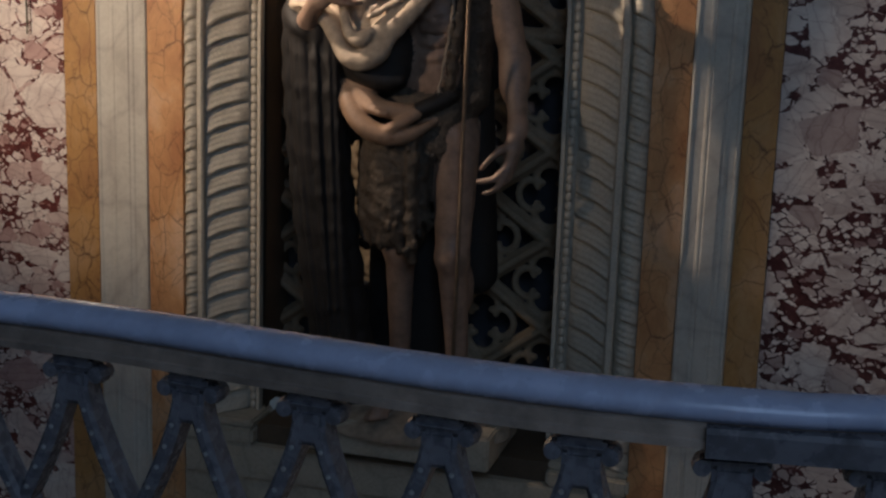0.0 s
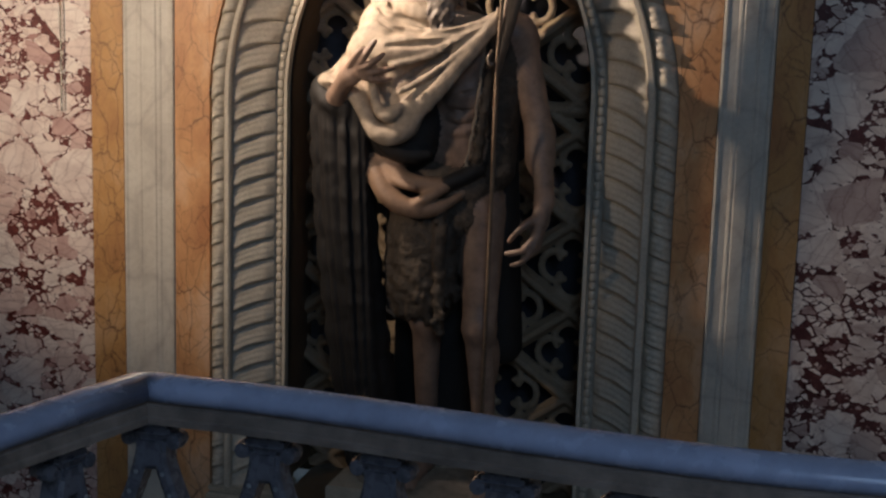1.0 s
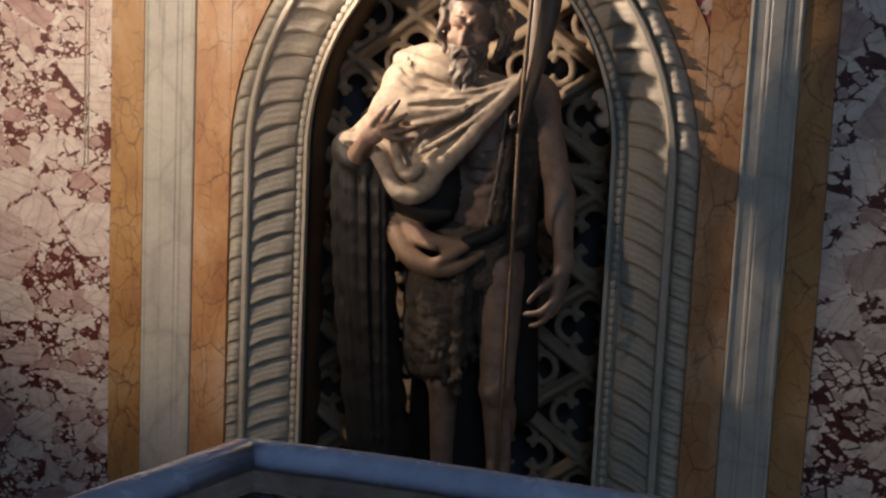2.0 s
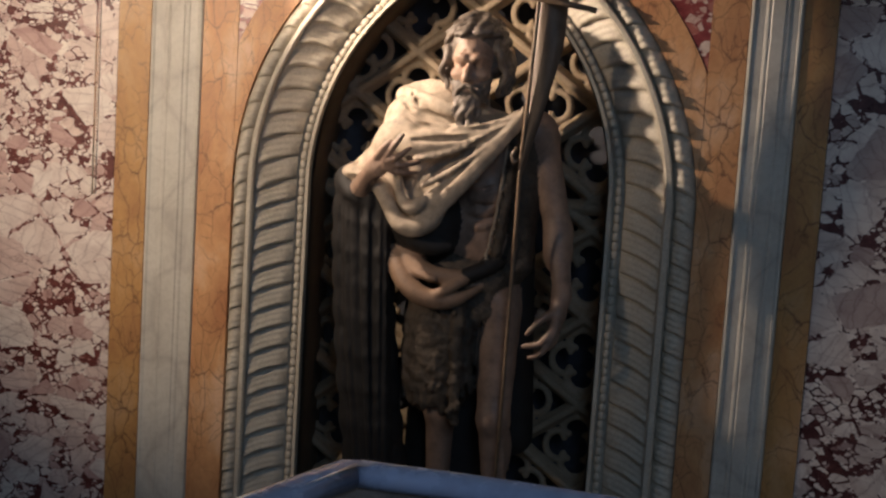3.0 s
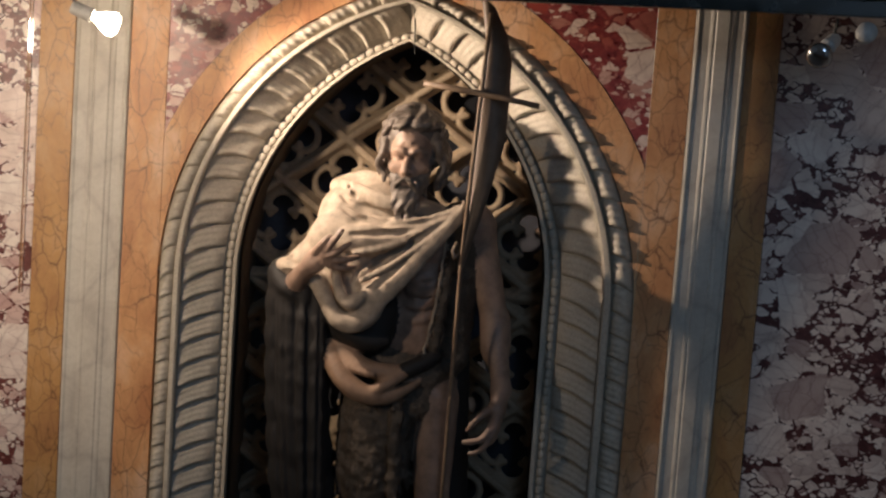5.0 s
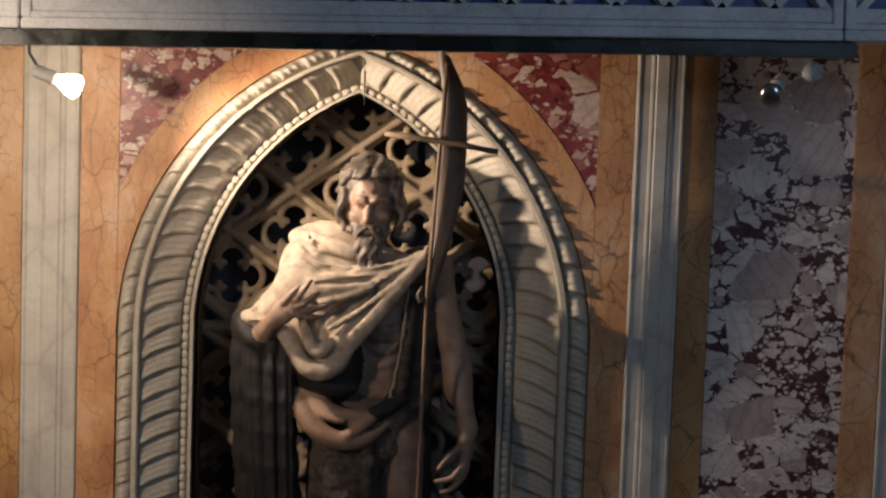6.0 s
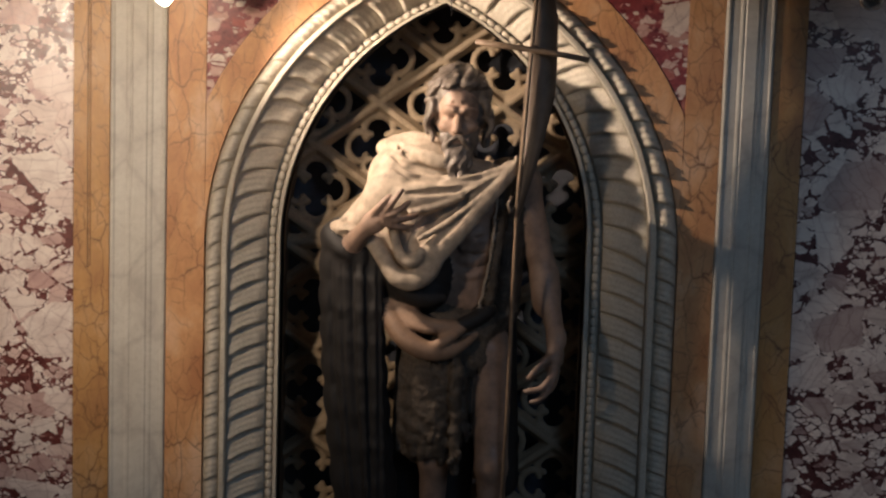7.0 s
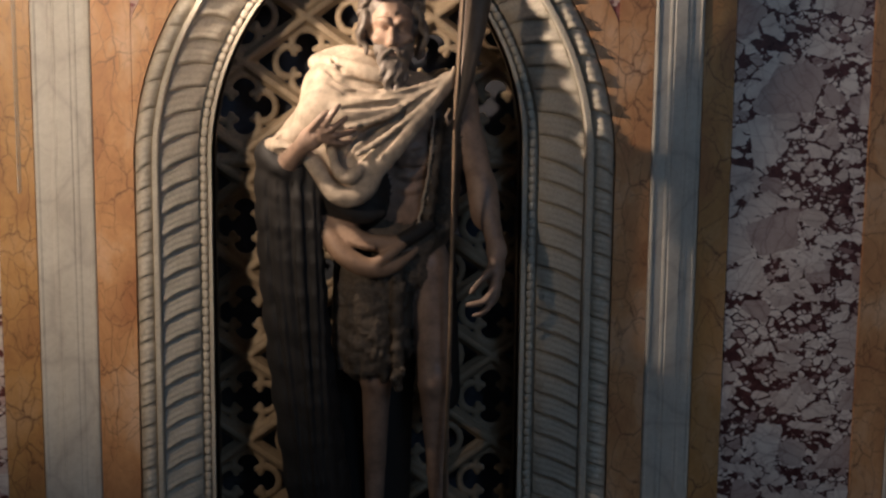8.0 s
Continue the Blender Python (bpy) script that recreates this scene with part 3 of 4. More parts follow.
        acc, cnt = np.zeros((len(cells), 3)), np.zeros(len(cells))
        for a in range(8):
            for b in range(a + 1, 8):
                if abs(corner[a] - corner[b]).sum() != 1:
                    continue
                cross = (value[a] < 0) != (value[b] < 0)
                t = np.where(cross, value[a] / np.where(cross, value[a] - value[b], 1), 0)
                acc += np.where(cross[:, None], corner[a] + t[:, None] * (corner[b] - corner[a]), 0)
                cnt += cross
        verts = self.lo + self.h * (cells + acc / cnt[:, None])
        quads = []
        for ax in range(3):
            b, d = [(1, 2), (2, 0), (0, 1)][ax]
            lo = [slice(None)] * 3
            hi = [slice(None)] * 3
            lo[ax], hi[ax] = slice(0, -1), slice(1, None)
            e = np.argwhere(s[tuple(lo)] != s[tuple(hi)])
            e = e[(e[:, b] > 0) & (e[:, d] > 0) & (e[:, b] < s.shape[b] - 1) & (e[:, d] < s.shape[d] - 1)]
            ob, od = np.eye(3, dtype=int)[b], np.eye(3, dtype=int)[d]
            q = np.stack([index[tuple((e - ob - od).T)], index[tuple((e - od).T)], index[tuple(e.T)], index[tuple((e - ob).T)]], 1)
            flip = ~s[tuple(e.T)]
            q[flip] = q[flip][:, ::-1]
            quads.append(q)
        quads = np.concatenate(quads)
        quads = quads[(quads >= 0).all(1)]
        me = bpy.data.meshes.new(name)
        me.vertices.add(len(verts))
        me.vertices.foreach_set("co", verts.astype(np.float32).ravel())
        me.loops.add(len(quads) * 4)
        me.loops.foreach_set("vertex_index", quads.astype(np.int32).ravel())
        me.polygons.add(len(quads))
        me.polygons.foreach_set("loop_start", np.arange(0, len(quads) * 4, 4, dtype=np.int32))
        for key in keys:
            me.materials.append(mats[key])
        me.polygons.foreach_set("material_index", near[tuple(cells.T)][quads[:, 0]].astype(np.int32))
        me.update()
        me.validate()
        me.shade_smooth()
        return new(name, me)


# ---- tracery screen behind the statue ----
screen = Field((-0.66, 0.335, SILL), (0.645, 0.425, 2.2), 0.0065)
TY = 0.385
RAILZ = 1.20
P, DX, COL = 0.356, 0.25, -0.53
SLOPE = P / (2 * DX)
FIELDS = ((SILL, RAILZ, 0.578), (RAILZ, 2.22, 1.414))
for sign in (-1, 1):
    for i in range(-9, 10):
        for lo, hi, z_ref in FIELDS:
            # diagonals that run midway between the openings
            c = z_ref + (i + 0.5) * P - sign * SLOPE * COL
            x0, x1 = -0.66, 0.645
            pts = [(x, c + sign * SLOPE * x) for x in (x0, x1)]
            t0 = max(0.0, min(1.0, (((lo if sign > 0 else hi) - pts[0][1]) / (pts[1][1] - pts[0][1]))))
            t1 = max(0.0, min(1.0, (((hi if sign > 0 else lo) - pts[0][1]) / (pts[1][1] - pts[0][1]))))
            if t1 - t0 > 0.02:
                a, b = [(x0 + t * (x1 - x0), TY, pts[0][1] + t * (pts[1][1] - pts[0][1])) for t in (t0, t1)]
                screen.capsule("stone", a, b, 0.031, None, 0.006)
                screen.capsule("stone", (a[0], TY - 0.03, a[2]), (b[0], TY - 0.03, b[2]), 0.017, None, 0.003)
screen.capsule("stone", (-0.66, TY - 0.01, RAILZ), (0.645, TY - 0.01, RAILZ), 0.03, None, 0.006)
screen.capsule("stone", (-0.66, TY - 0.034, RAILZ), (0.645, TY - 0.034, RAILZ), 0.012, None, 0.004)


def quatrefoil(x, z, r):
    """A ring of four lobes with cusps between them."""
    for dx, dz in ((0, 1), (1, 0), (0, -1), (-1, 0)):
        n = 10
        a0 = math.atan2(dz, dx)
        arc = [(x + dx * r + r * 0.92 * math.cos(a0 + t), TY, z + dz * r + r * 0.92 * math.sin(a0 + t)) for t in np.linspace(-2.15, 2.15, n + 1)]
        for p, q in zip(arc, arc[1:]):
            screen.capsule("stone", p, q, 0.014, None, 0.005)


for xs, shift in (((COL, COL + 2 * DX, COL + 4 * DX), 0.0), ((COL + DX, COL + 3 * DX), 0.5)):
    for x in xs:
        for k in range(-6, 6):
            for lo, hi, ref in FIELDS:
                z = ref + (k + shift) * P
                if lo + 0.09 < z < hi - 0.09:
                    quatrefoil(x, z, 0.066)
tracery = screen.mesh("tracery_screen", {"stone": TRACERY})
tagged(tracery, "brown stone tracery screen with pierced quatrefoils", "tracery screen", "", "structure")

# ---- the statue: one bronze figure in a cloak ----
S = Field((-0.50, -0.46, -0.30), (0.56, 0.27, 2.0), 0.0055)
# legs and feet
S.capsule("skin", (0.20, -0.06, 0.84), (0.225, -0.13, 0.42), 0.092, 0.062, 0.03)
S.ball("skin", (0.225, -0.155, 0.42), (0.052, 0.045, 0.06), 0.03)
S.capsule("skin", (0.225, -0.13, 0.40), (0.25, -0.08, -0.10), 0.058, 0.036, 0.03)
S.ball("skin", (0.235, -0.04, 0.27), (0.05, 0.055, 0.12), 0.03)
S.capsule("skin", (0.25, -0.06, -0.17), (0.285, -0.24, -0.205), 0.042, 0.03, 0.03)
S.capsule("skin", (0.0, -0.02, 0.84), (0.005, -0.08, 0.42), 0.088, 0.06, 0.03)
S.ball("skin", (0.005, -0.105, 0.42), (0.05, 0.045, 0.06), 0.03)
S.capsule("skin", (0.005, -0.08, 0.40), (0.0, -0.02, -0.10), 0.056, 0.036, 0.03)
S.capsule("skin", (0.0, -0.02, -0.17), (-0.03, -0.20, -0.205), 0.042, 0.03, 0.03)
for fx, fy in ((0.285, -0.25), (-0.03, -0.21)):
    for i in range(5):
        S.capsule("skin", (fx - 0.03 + 0.015 * i, fy + 0.01 * abs(i - 1), -0.208), (fx - 0.034 + 0.017 * i, fy - 0.035 + 0.012 * abs(i - 1), -0.218), 0.011, 0.009, 0.008)
# trunk
S.ball("skin", (0.09, -0.02, 1.38), (0.19, 0.135, 0.20), 0.03)
S.ball("skin", (0.14, -0.125, 1.42), (0.085, 0.045, 0.07), 0.04)
S.ball("skin", (0.145, -0.115, 1.27), (0.065, 0.05, 0.085), 0.03)
S.ball("skin", (0.09, -0.03, 1.10), (0.155, 0.12, 0.19), 0.04)
S.ball("skin", (0.09, -0.01, 0.90), (0.17, 0.13, 0.13), 0.04)
for i in range(5):
    S.bend("skin", (0.20, -0.075, 1.37 - 0.05 * i), (0.14, -0.165, 1.335 - 0.05 * i), (0.09, -0.14, 1.345 - 0.05 * i), 0.014, 0.01, 0.02, 4)
# neck and head
S.capsule("skin", (0.06, -0.06, 1.50), (0.06, -0.10, 1.66), 0.062, 0.058, 0.03)
S.ball("skin", (0.060, -0.105, 1.765), (0.078, 0.095, 0.115), 0.03)
S.ball("skin", (0.060, -0.155, 1.69), (0.055, 0.05, 0.07), 0.03)
S.bend("skin", (0.058, -0.192, 1.742), (0.056, -0.226, 1.705), (0.056, -0.226, 1.690), 0.008, 0.0135, 0.008, 5)
for sgn in (-1, 1):
    x = 0.060 + sgn * 0.034
    S.ball("skin", (x, -0.197, 1.738), (0.023, 0.022, 0.016), 0.010, cut=True)
    S.ball("skin", (x, -0.180, 1.737), 0.0135, 0.003)
    S.bend("skin", (x - 0.02, -0.186, 1.747), (x, -0.206, 1.752), (x + 0.02, -0.186, 1.745), 0.005, 0.005, 0.004, 5)
    S.bend("skin", (0.060 + sgn * 0.062, -0.168, 1.757), (0.060 + sgn * 0.036, -0.215, 1.777), (0.060 + sgn * 0.010, -0.202, 1.757), 0.009, 0.011, 0.008, 6)
    S.ball("skin", (0.060 + sgn * 0.047, -0.172, 1.702), (0.028, 0.028, 0.022), 0.015)
    S.ball("skin", (0.060 + sgn * 0.012, -0.214, 1.684), (0.010, 0.012, 0.008), 0.006)
    S.ball("skin", (0.060 + sgn * 0.082, -0.10, 1.73), (0.014, 0.024, 0.034), 0.008)
S.bend("skin", (0.036, -0.205, 1.645), (0.060, -0.226, 1.638), (0.084, -0.205, 1.645), 0.007, 0.007, 0.004, 5)
S.crease("skin", [(0.03, 1.79), (0.06, 1.786), (0.09, 1.79)], 0.004, 0.1)
# hair and beard, strand by strand
rng = np.random.RandomState(4)
S.ball("hair", (0.058, -0.075, 1.82), (0.100, 0.106, 0.108), 0.02)
S.ball("hair", (0.060, -0.215, 1.715), (0.070, 0.075, 0.088), 0.015, cut=True)
crown = np.array((0.058, -0.075, 1.80))
axes = np.array((0.100, 0.108, 0.116))
for i in range(190):
    zz = 1 - 1.55 * (i + 0.5) / 190
    a = 2.39996 * i + 0.5 * rng.rand()
    d = np.array((math.cos(a) * math.sqrt(1 - zz * zz), math.sin(a) * math.sqrt(1 - zz * zz), zz))
    if d[1] < -0.30 and zz < 0.50 and abs(d[0]) < 0.86:
        continue
    d2 = d + np.array((0.35 * d[1] + rng.uniform(-0.3, 0.3), -0.35 * d[0] + rng.uniform(-0.3, 0.3), -0.55 - 0.4 * (zz < 0.2)))
    d2 /= np.linalg.norm(d2)
    if d2[1] < -0.55 and d2[2] < 0.34:
        d2[2] = 0.34 + 0.1 * rng.rand()
    S.lock("hair", crown + axes * d * 0.99, crown + axes * (d + d2) * 0.62, crown + axes * d2 * 1.07, 0.014, 0.008, 0.013, 0.9 + 0.8 * rng.rand(), 6.28 * rng.rand(), 0.003)
for sgn in (-1, 1):
    for i in range(7):
        y0 = -0.135 + 0.028 * i
        S.lock("hair", (0.060 + sgn * 0.098, y0, 1.79), (0.060 + sgn * (0.122 + 0.012 * rng.rand()), y0, 1.71), (0.060 + sgn * 0.100, y0 + 0.01, 1.625 + 0.03 * rng.rand()), 0.015, 0.009, 0.010, 1.4 + 0.5 * rng.rand(), 6.28 * rng.rand(), 0.003)
for i in range(52):
    u = rng.uniform(-1, 1)
    x0 = 0.060 + 0.070 * u
    y0 = -0.195 + 0.055 * u * u
    z0 = 1.652 + 0.065 * u * u - 0.025 * rng.rand() * (1 - u * u)
    drop = 0.075 + 0.075 * rng.rand() * (1.2 - 0.65 * abs(u))
    S.lock("hair", (x0, y0, z0), (x0 + rng.uniform(-0.02, 0.02), y0 - 0.035, z0 - 0.5 * drop), (0.060 + 0.052 * u + rng.uniform(-0.016, 0.016), y0 - 0.018 - 0.02 * rng.rand(), z0 - drop),
           0.0105, 0.0065, 0.007, 1.2 + 0.8 * rng.rand(), 6.28 * rng.rand())
for sgn in (-1, 1):
    S.lock("hair", (0.060, -0.225, 1.664), (0.060 + sgn * 0.03, -0.232, 1.660), (0.060 + sgn * 0.048, -0.205, 1.605), 0.0085, 0.007, 0.003, 1.2, 0.5)
# the arm that hangs down, with its curled fingers
S.ball("skin", (0.29, -0.03, 1.50), (0.085, 0.08, 0.085), 0.04)
S.capsule("skin", (0.315, -0.02, 1.47), (0.405, -0.03, 1.14), 0.062, 0.05, 0.04)
S.capsule("skin", (0.405, -0.03, 1.14), (0.455, -0.15, 0.91), 0.05, 0.032, 0.03)
S.ball("skin", (0.41, -0.055, 1.07), (0.052, 0.05, 0.09), 0.03)
S.capsule("skin", (0.455, -0.15, 0.915), (0.447, -0.185, 0.84), 0.031, 0.028, 0.03)
S.ball("skin", (0.445, -0.185, 0.835), (0.032, 0.03, 0.05), 0.02, (0, 20, 0))
S.bend("skin", (0.430, -0.205, 0.85), (0.395, -0.245, 0.835), (0.352, -0.25, 0.775), 0.014, 0.0095, 0.007, 7)
S.bend("skin", (0.452, -0.20, 0.83), (0.452, -0.245, 0.765), (0.415, -0.25, 0.715), 0.014, 0.011, 0.007, 6)
S.bend("skin", (0.415, -0.25, 0.715), (0.39, -0.252, 0.69), (0.365, -0.25, 0.688), 0.0115, 0.009, 0.006, 5)
S.bend("skin", (0.445, -0.20, 0.82), (0.435, -0.25, 0.77), (0.40, -0.255, 0.742), 0.013, 0.011, 0.007, 6)
S.bend("skin", (0.40, -0.255, 0.742), (0.37, -0.255, 0.732), (0.342, -0.25, 0.728), 0.011, 0.009, 0.006, 5)
S.bend("skin", (0.458, -0.185, 0.82), (0.462, -0.225, 0.76), (0.432, -0.23, 0.725), 0.012, 0.010, 0.007, 6)
# the hand on the breast
S.capsule("skin", (-0.36, -0.17, 1.20), (-0.27, -0.30, 1.315), 0.05, 0.032, 0.03)
S.ball("skin", (-0.232, -0.325, 1.352), (0.055, 0.024, 0.042), 0.02, (0, -38, -8))
for p1, p2, r in (((-0.165, -0.375, 1.425), (-0.132, -0.366, 1.474), 0.0115), ((-0.15, -0.375, 1.385), (-0.108, -0.345, 1.428), 0.0115),
                  ((-0.145, -0.365, 1.355), (-0.080, -0.310, 1.378), 0.0115), ((-0.15, -0.355, 1.325), (-0.092, -0.30, 1.338), 0.0105)):
    S.bend("skin", (-0.215, -0.335, 1.362), p1, p2, 0.015, r * 0.82, 0.007, 6)
S.bend("skin", (-0.245, -0.33, 1.37), (-0.20, -0.37, 1.425), (-0.175, -0.36, 1.45), 0.014, 0.009, 0.008, 5)
# cloak: collar, sleeve, breast folds, the long fall at the side and the back
S.capsule("cloak", (-0.05, -0.045, 1.545), (-0.335, -0.12, 1.275), 0.118, 0.072, 0.05)
S.capsule("cloak", (-0.15, -0.10, 1.50), (0.15, -0.09, 1.48), 0.125, 0.095, 0.05)
S.capsule("cloak", (-0.17, -0.15, 1.45), (-0.34, -0.19, 1.30), 0.07, 0.045, 0.05)
S.bend("cloak", (-0.215, -0.06, 1.605), (-0.11, -0.25, 1.615), (0.07, -0.205, 1.545), 0.033, 0.024, 0.010, 10, ((0, 1, 0), 0.6))
S.bend("cloak", (-0.23, -0.05, 1.605), (-0.13, -0.05, 1.675), (-0.02, -0.09, 1.64), 0.022, 0.018, 0.012, 7)
S.bend("cloak", (-0.395, -0.16, 1.30), (-0.34, -0.26, 1.33), (-0.275, -0.265, 1.275), 0.026, 0.02, 0.015, 7)
S.bend("mantle", (-0.41, -0.15, 1.28), (-0.385, -0.235, 1.255), (-0.33, -0.235, 1.22), 0.026, 0.024, 0.015, 7)
K = (0.262, -0.215, 1.553)
S.ball("cloak", K, (0.028, 0.026, 0.026), 0.015)
S.bend("cloak", K, (0.285, -0.24, 1.58), (0.278, -0.245, 1.60), 0.014, 0.006, 0.008, 3)
# the sheet between shoulder, knot and the low loop, then the loop's rolled edge
S.capsule("cloak", (-0.19, -0.20, 1.42), (0.12, -0.165, 1.475), 0.095, 0.060, 0.04, ((0, 1, 0), 0.55))
S.capsule("cloak", (-0.14, -0.215, 1.31), (0.08, -0.185, 1.41), 0.085, 0.050, 0.04, ((0, 1, 0), 0.5))
S.capsule("cloak", (-0.11, -0.225, 1.21), (-0.02, -0.215, 1.29), 0.072, 0.060, 0.03, ((0, 1, 0), 0.5))
S.bend("cloak", K, (0.10, -0.235, 1.46), (-0.12, -0.245, 1.43), 0.020, 0.050, 0.03, 9, ((0, 1, 0), 0.5))
S.bend("cloak", K, (0.13, -0.235, 1.38), (-0.055, -0.275, 1.19), 0.020, 0.046, 0.025, 10, ((0, 1, 0), 0.5))
S.bend("cloak", (-0.02, -0.262, 1.175), (-0.10, -0.300, 1.095), (-0.165, -0.27, 1.16), 0.030, 0.024, 0.025, 8)
S.bend("cloak", (-0.165, -0.27, 1.16), (-0.215, -0.25, 1.24), (-0.25, -0.24, 1.29), 0.026, 0.022, 0.025, 6)
S.bend("cloak", (-0.06, -0.285, 1.235), (-0.11, -0.315, 1.17), (-0.150, -0.285, 1.25), 0.022, 0.014, 0.018, 7)
S.bend("cloak", (-0.150, -0.285, 1.25), (-0.165, -0.285, 1.33), (-0.20, -0.25, 1.40), 0.015, 0.014, 0.016, 6)
S.crease("cloak", [(0.22, 1.535), (0.05, 1.470), (-0.12, 1.452)], 0.013, 0.1)
S.crease("cloak", [(0.21, 1.520), (0.06, 1.425), (-0.05, 1.345)], 0.017, 0.1)
S.crease("cloak", [(0.20, 1.500), (0.09, 1.390), (-0.01, 1.270)], 0.012, 0.1)
S.crease("cloak", [(0.21, 1.545), (0.02, 1.515), (-0.17, 1.555)], 0.012, 0.1)
# sharp folds that fan out from the knot
for tip, pull, w in (((-0.21, -0.17, 1.535), (0.02, -0.235, 1.475), 0.011), ((-0.16, -0.22, 1.485), (0.05, -0.240, 1.455), 0.009), ((-0.10, -0.262, 1.385), (0.08, -0.250, 1.420), 0.012),
                     ((-0.065, -0.280, 1.290), (0.09, -0.250, 1.375), 0.010), ((-0.03, -0.275, 1.205), (0.12, -0.240, 1.335), 0.013)):
    S.bend("cloak", K, pull, tip, 0.009, w, 0.010, 12)
S.ball("cloak", (-0.118, -0.300, 1.315), (0.017, 0.030, 0.048), 0.012, (0, -18, 0), cut=True)
# mantle layer: cloak parts whose dark colour stands in for shade
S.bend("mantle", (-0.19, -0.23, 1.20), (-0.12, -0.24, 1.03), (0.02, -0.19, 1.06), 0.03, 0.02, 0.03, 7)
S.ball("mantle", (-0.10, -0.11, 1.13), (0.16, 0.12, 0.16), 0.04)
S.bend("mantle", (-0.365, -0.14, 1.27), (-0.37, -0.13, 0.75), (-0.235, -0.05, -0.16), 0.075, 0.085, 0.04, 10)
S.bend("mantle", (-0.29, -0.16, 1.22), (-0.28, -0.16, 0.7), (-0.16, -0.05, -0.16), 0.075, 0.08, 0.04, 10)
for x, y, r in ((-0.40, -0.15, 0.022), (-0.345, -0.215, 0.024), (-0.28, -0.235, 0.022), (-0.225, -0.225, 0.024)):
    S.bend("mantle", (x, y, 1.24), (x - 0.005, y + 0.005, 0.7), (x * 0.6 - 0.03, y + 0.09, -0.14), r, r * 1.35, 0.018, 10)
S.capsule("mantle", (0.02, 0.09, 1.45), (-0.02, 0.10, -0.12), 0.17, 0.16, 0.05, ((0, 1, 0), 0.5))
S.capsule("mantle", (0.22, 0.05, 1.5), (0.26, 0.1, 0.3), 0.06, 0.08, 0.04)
# waist folds
S.bend("swag", (-0.195, -0.16, 1.035), (-0.12, -0.285, 0.855), (0.03, -0.225, 0.862), 0.040, 0.032, 0.014, 10)
S.bend("swag", (0.03, -0.225, 0.862), (0.08, -0.215, 0.868), (0.145, -0.165, 0.915), 0.030, 0.012, 0.012, 7)
S.bend("swag", (-0.02, -0.245, 0.875), (0.04, -0.26, 0.905), (0.10, -0.19, 0.955), 0.020, 0.020, 0.010, 7)
S.bend("swag", (-0.15, -0.17, 1.03), (-0.05, -0.25, 0.935), (0.06, -0.20, 0.955), 0.034, 0.026, 0.014, 9)
S.bend("swag", (-0.15, -0.19, 1.0), (-0.09, -0.255, 0.95), (-0.01, -0.25, 0.945), 0.016, 0.012, 0.008, 7)
S.bend("mantle", (0.05, -0.20, 0.94), (0.12, -0.19, 0.96), (0.20, -0.12, 1.01), 0.026, 0.03, 0.012, 7)
# camel skin: skirt, breast flap and its ragged edge
S.capsule("fur", (0.02, -0.03, 0.92), (-0.02, -0.06, 0.52), 0.165, 0.135, 0.04, ((0, 1, 0), 0.78))
S.ball("fur", (0.10, -0.04, 0.93), (0.165, 0.135, 0.10), 0.04)
for i in range(26):
    u = i / 25
    x = -0.128 + 0.283 * u
    y = -0.06 - 0.115 * math.sin(math.pi * min(1, max(0, (x + 0.18) / 0.36)))
    end = 0.44 + 0.20 * max(0.0, (u - 0.62) / 0.38) + rng.uniform(-0.03, 0.03)
    S.bend("fur", (x, y, 0.84), (x + rng.uniform(-0.02, 0.02), y - 0.03, 0.65), (x + rng.uniform(-0.02, 0.02), y + 0.0, end), 0.024, 0.013, 0.008, 6)
for i in range(130):
    u, w = rng.rand(), rng.rand()
    x = -0.13 + 0.27 * u
    y = -0.068 - 0.125 * math.sin(math.pi * min(1, max(0, (x + 0.18) / 0.36)))
    z = 0.50 + 0.34 * w
    S.ball("fur", (x, y - 0.006, z), (0.008 + 0.006 * rng.rand(), 0.014, 0.012 + 0.012 * rng.rand()), 0.006)
S.bend("fur", (0.075, -0.19, 0.86), (0.085, -0.235, 0.65), (0.085, -0.19, 0.40), 0.024, 0.02, 0.008, 9)
for i in range(22):
    S.ball("fur", (0.085 + rng.uniform(-0.02, 0.02), -0.215 + rng.uniform(-0.006, 0.006), 0.42 + 0.40 * i / 21), (0.013, 0.014, 0.015), 0.006)
S.bend("fur", (0.235, -0.13, 1.52), (0.225, -0.165, 1.25), (0.19, -0.135, 1.0), 0.022, 0.02, 0.014, 9)
for i in range(24):
    u = i / 23
    S.capsule("fringe", (0.212 - 0.055 * u * u + rng.uniform(-0.004, 0.004), -0.158 - 0.02 * math.sin(3 * u), 1.49 - 0.47 * u), (0.212 - 0.055 * (u + 0.04) ** 2 + rng.uniform(-0.005, 0.005), -0.158 - 0.02 * math.sin(3 * u + 0.12), 1.468 - 0.47 * u), 0.0055, 0.0045, 0.004)
for i in range(16):
    u = i / 15
    x = 0.095 + 0.14 * u
    top = 0.70 + 0.075 * math.sin(math.pi * u) + rng.uniform(-0.012, 0.012)
    S.bend("fur", (x, -0.135 + 0.05 * u * u, top + 0.14), (x, -0.175 + 0.05 * u * u, top + 0.06), (x + rng.uniform(-0.008, 0.008), -0.165 + 0.05 * u * u, top), 0.017, 0.009, 0.006, 5)
S.capsule("fur", (0.25, -0.04, 1.5), (0.24, -0.02, 1.0), 0.085, 0.075, 0.03)
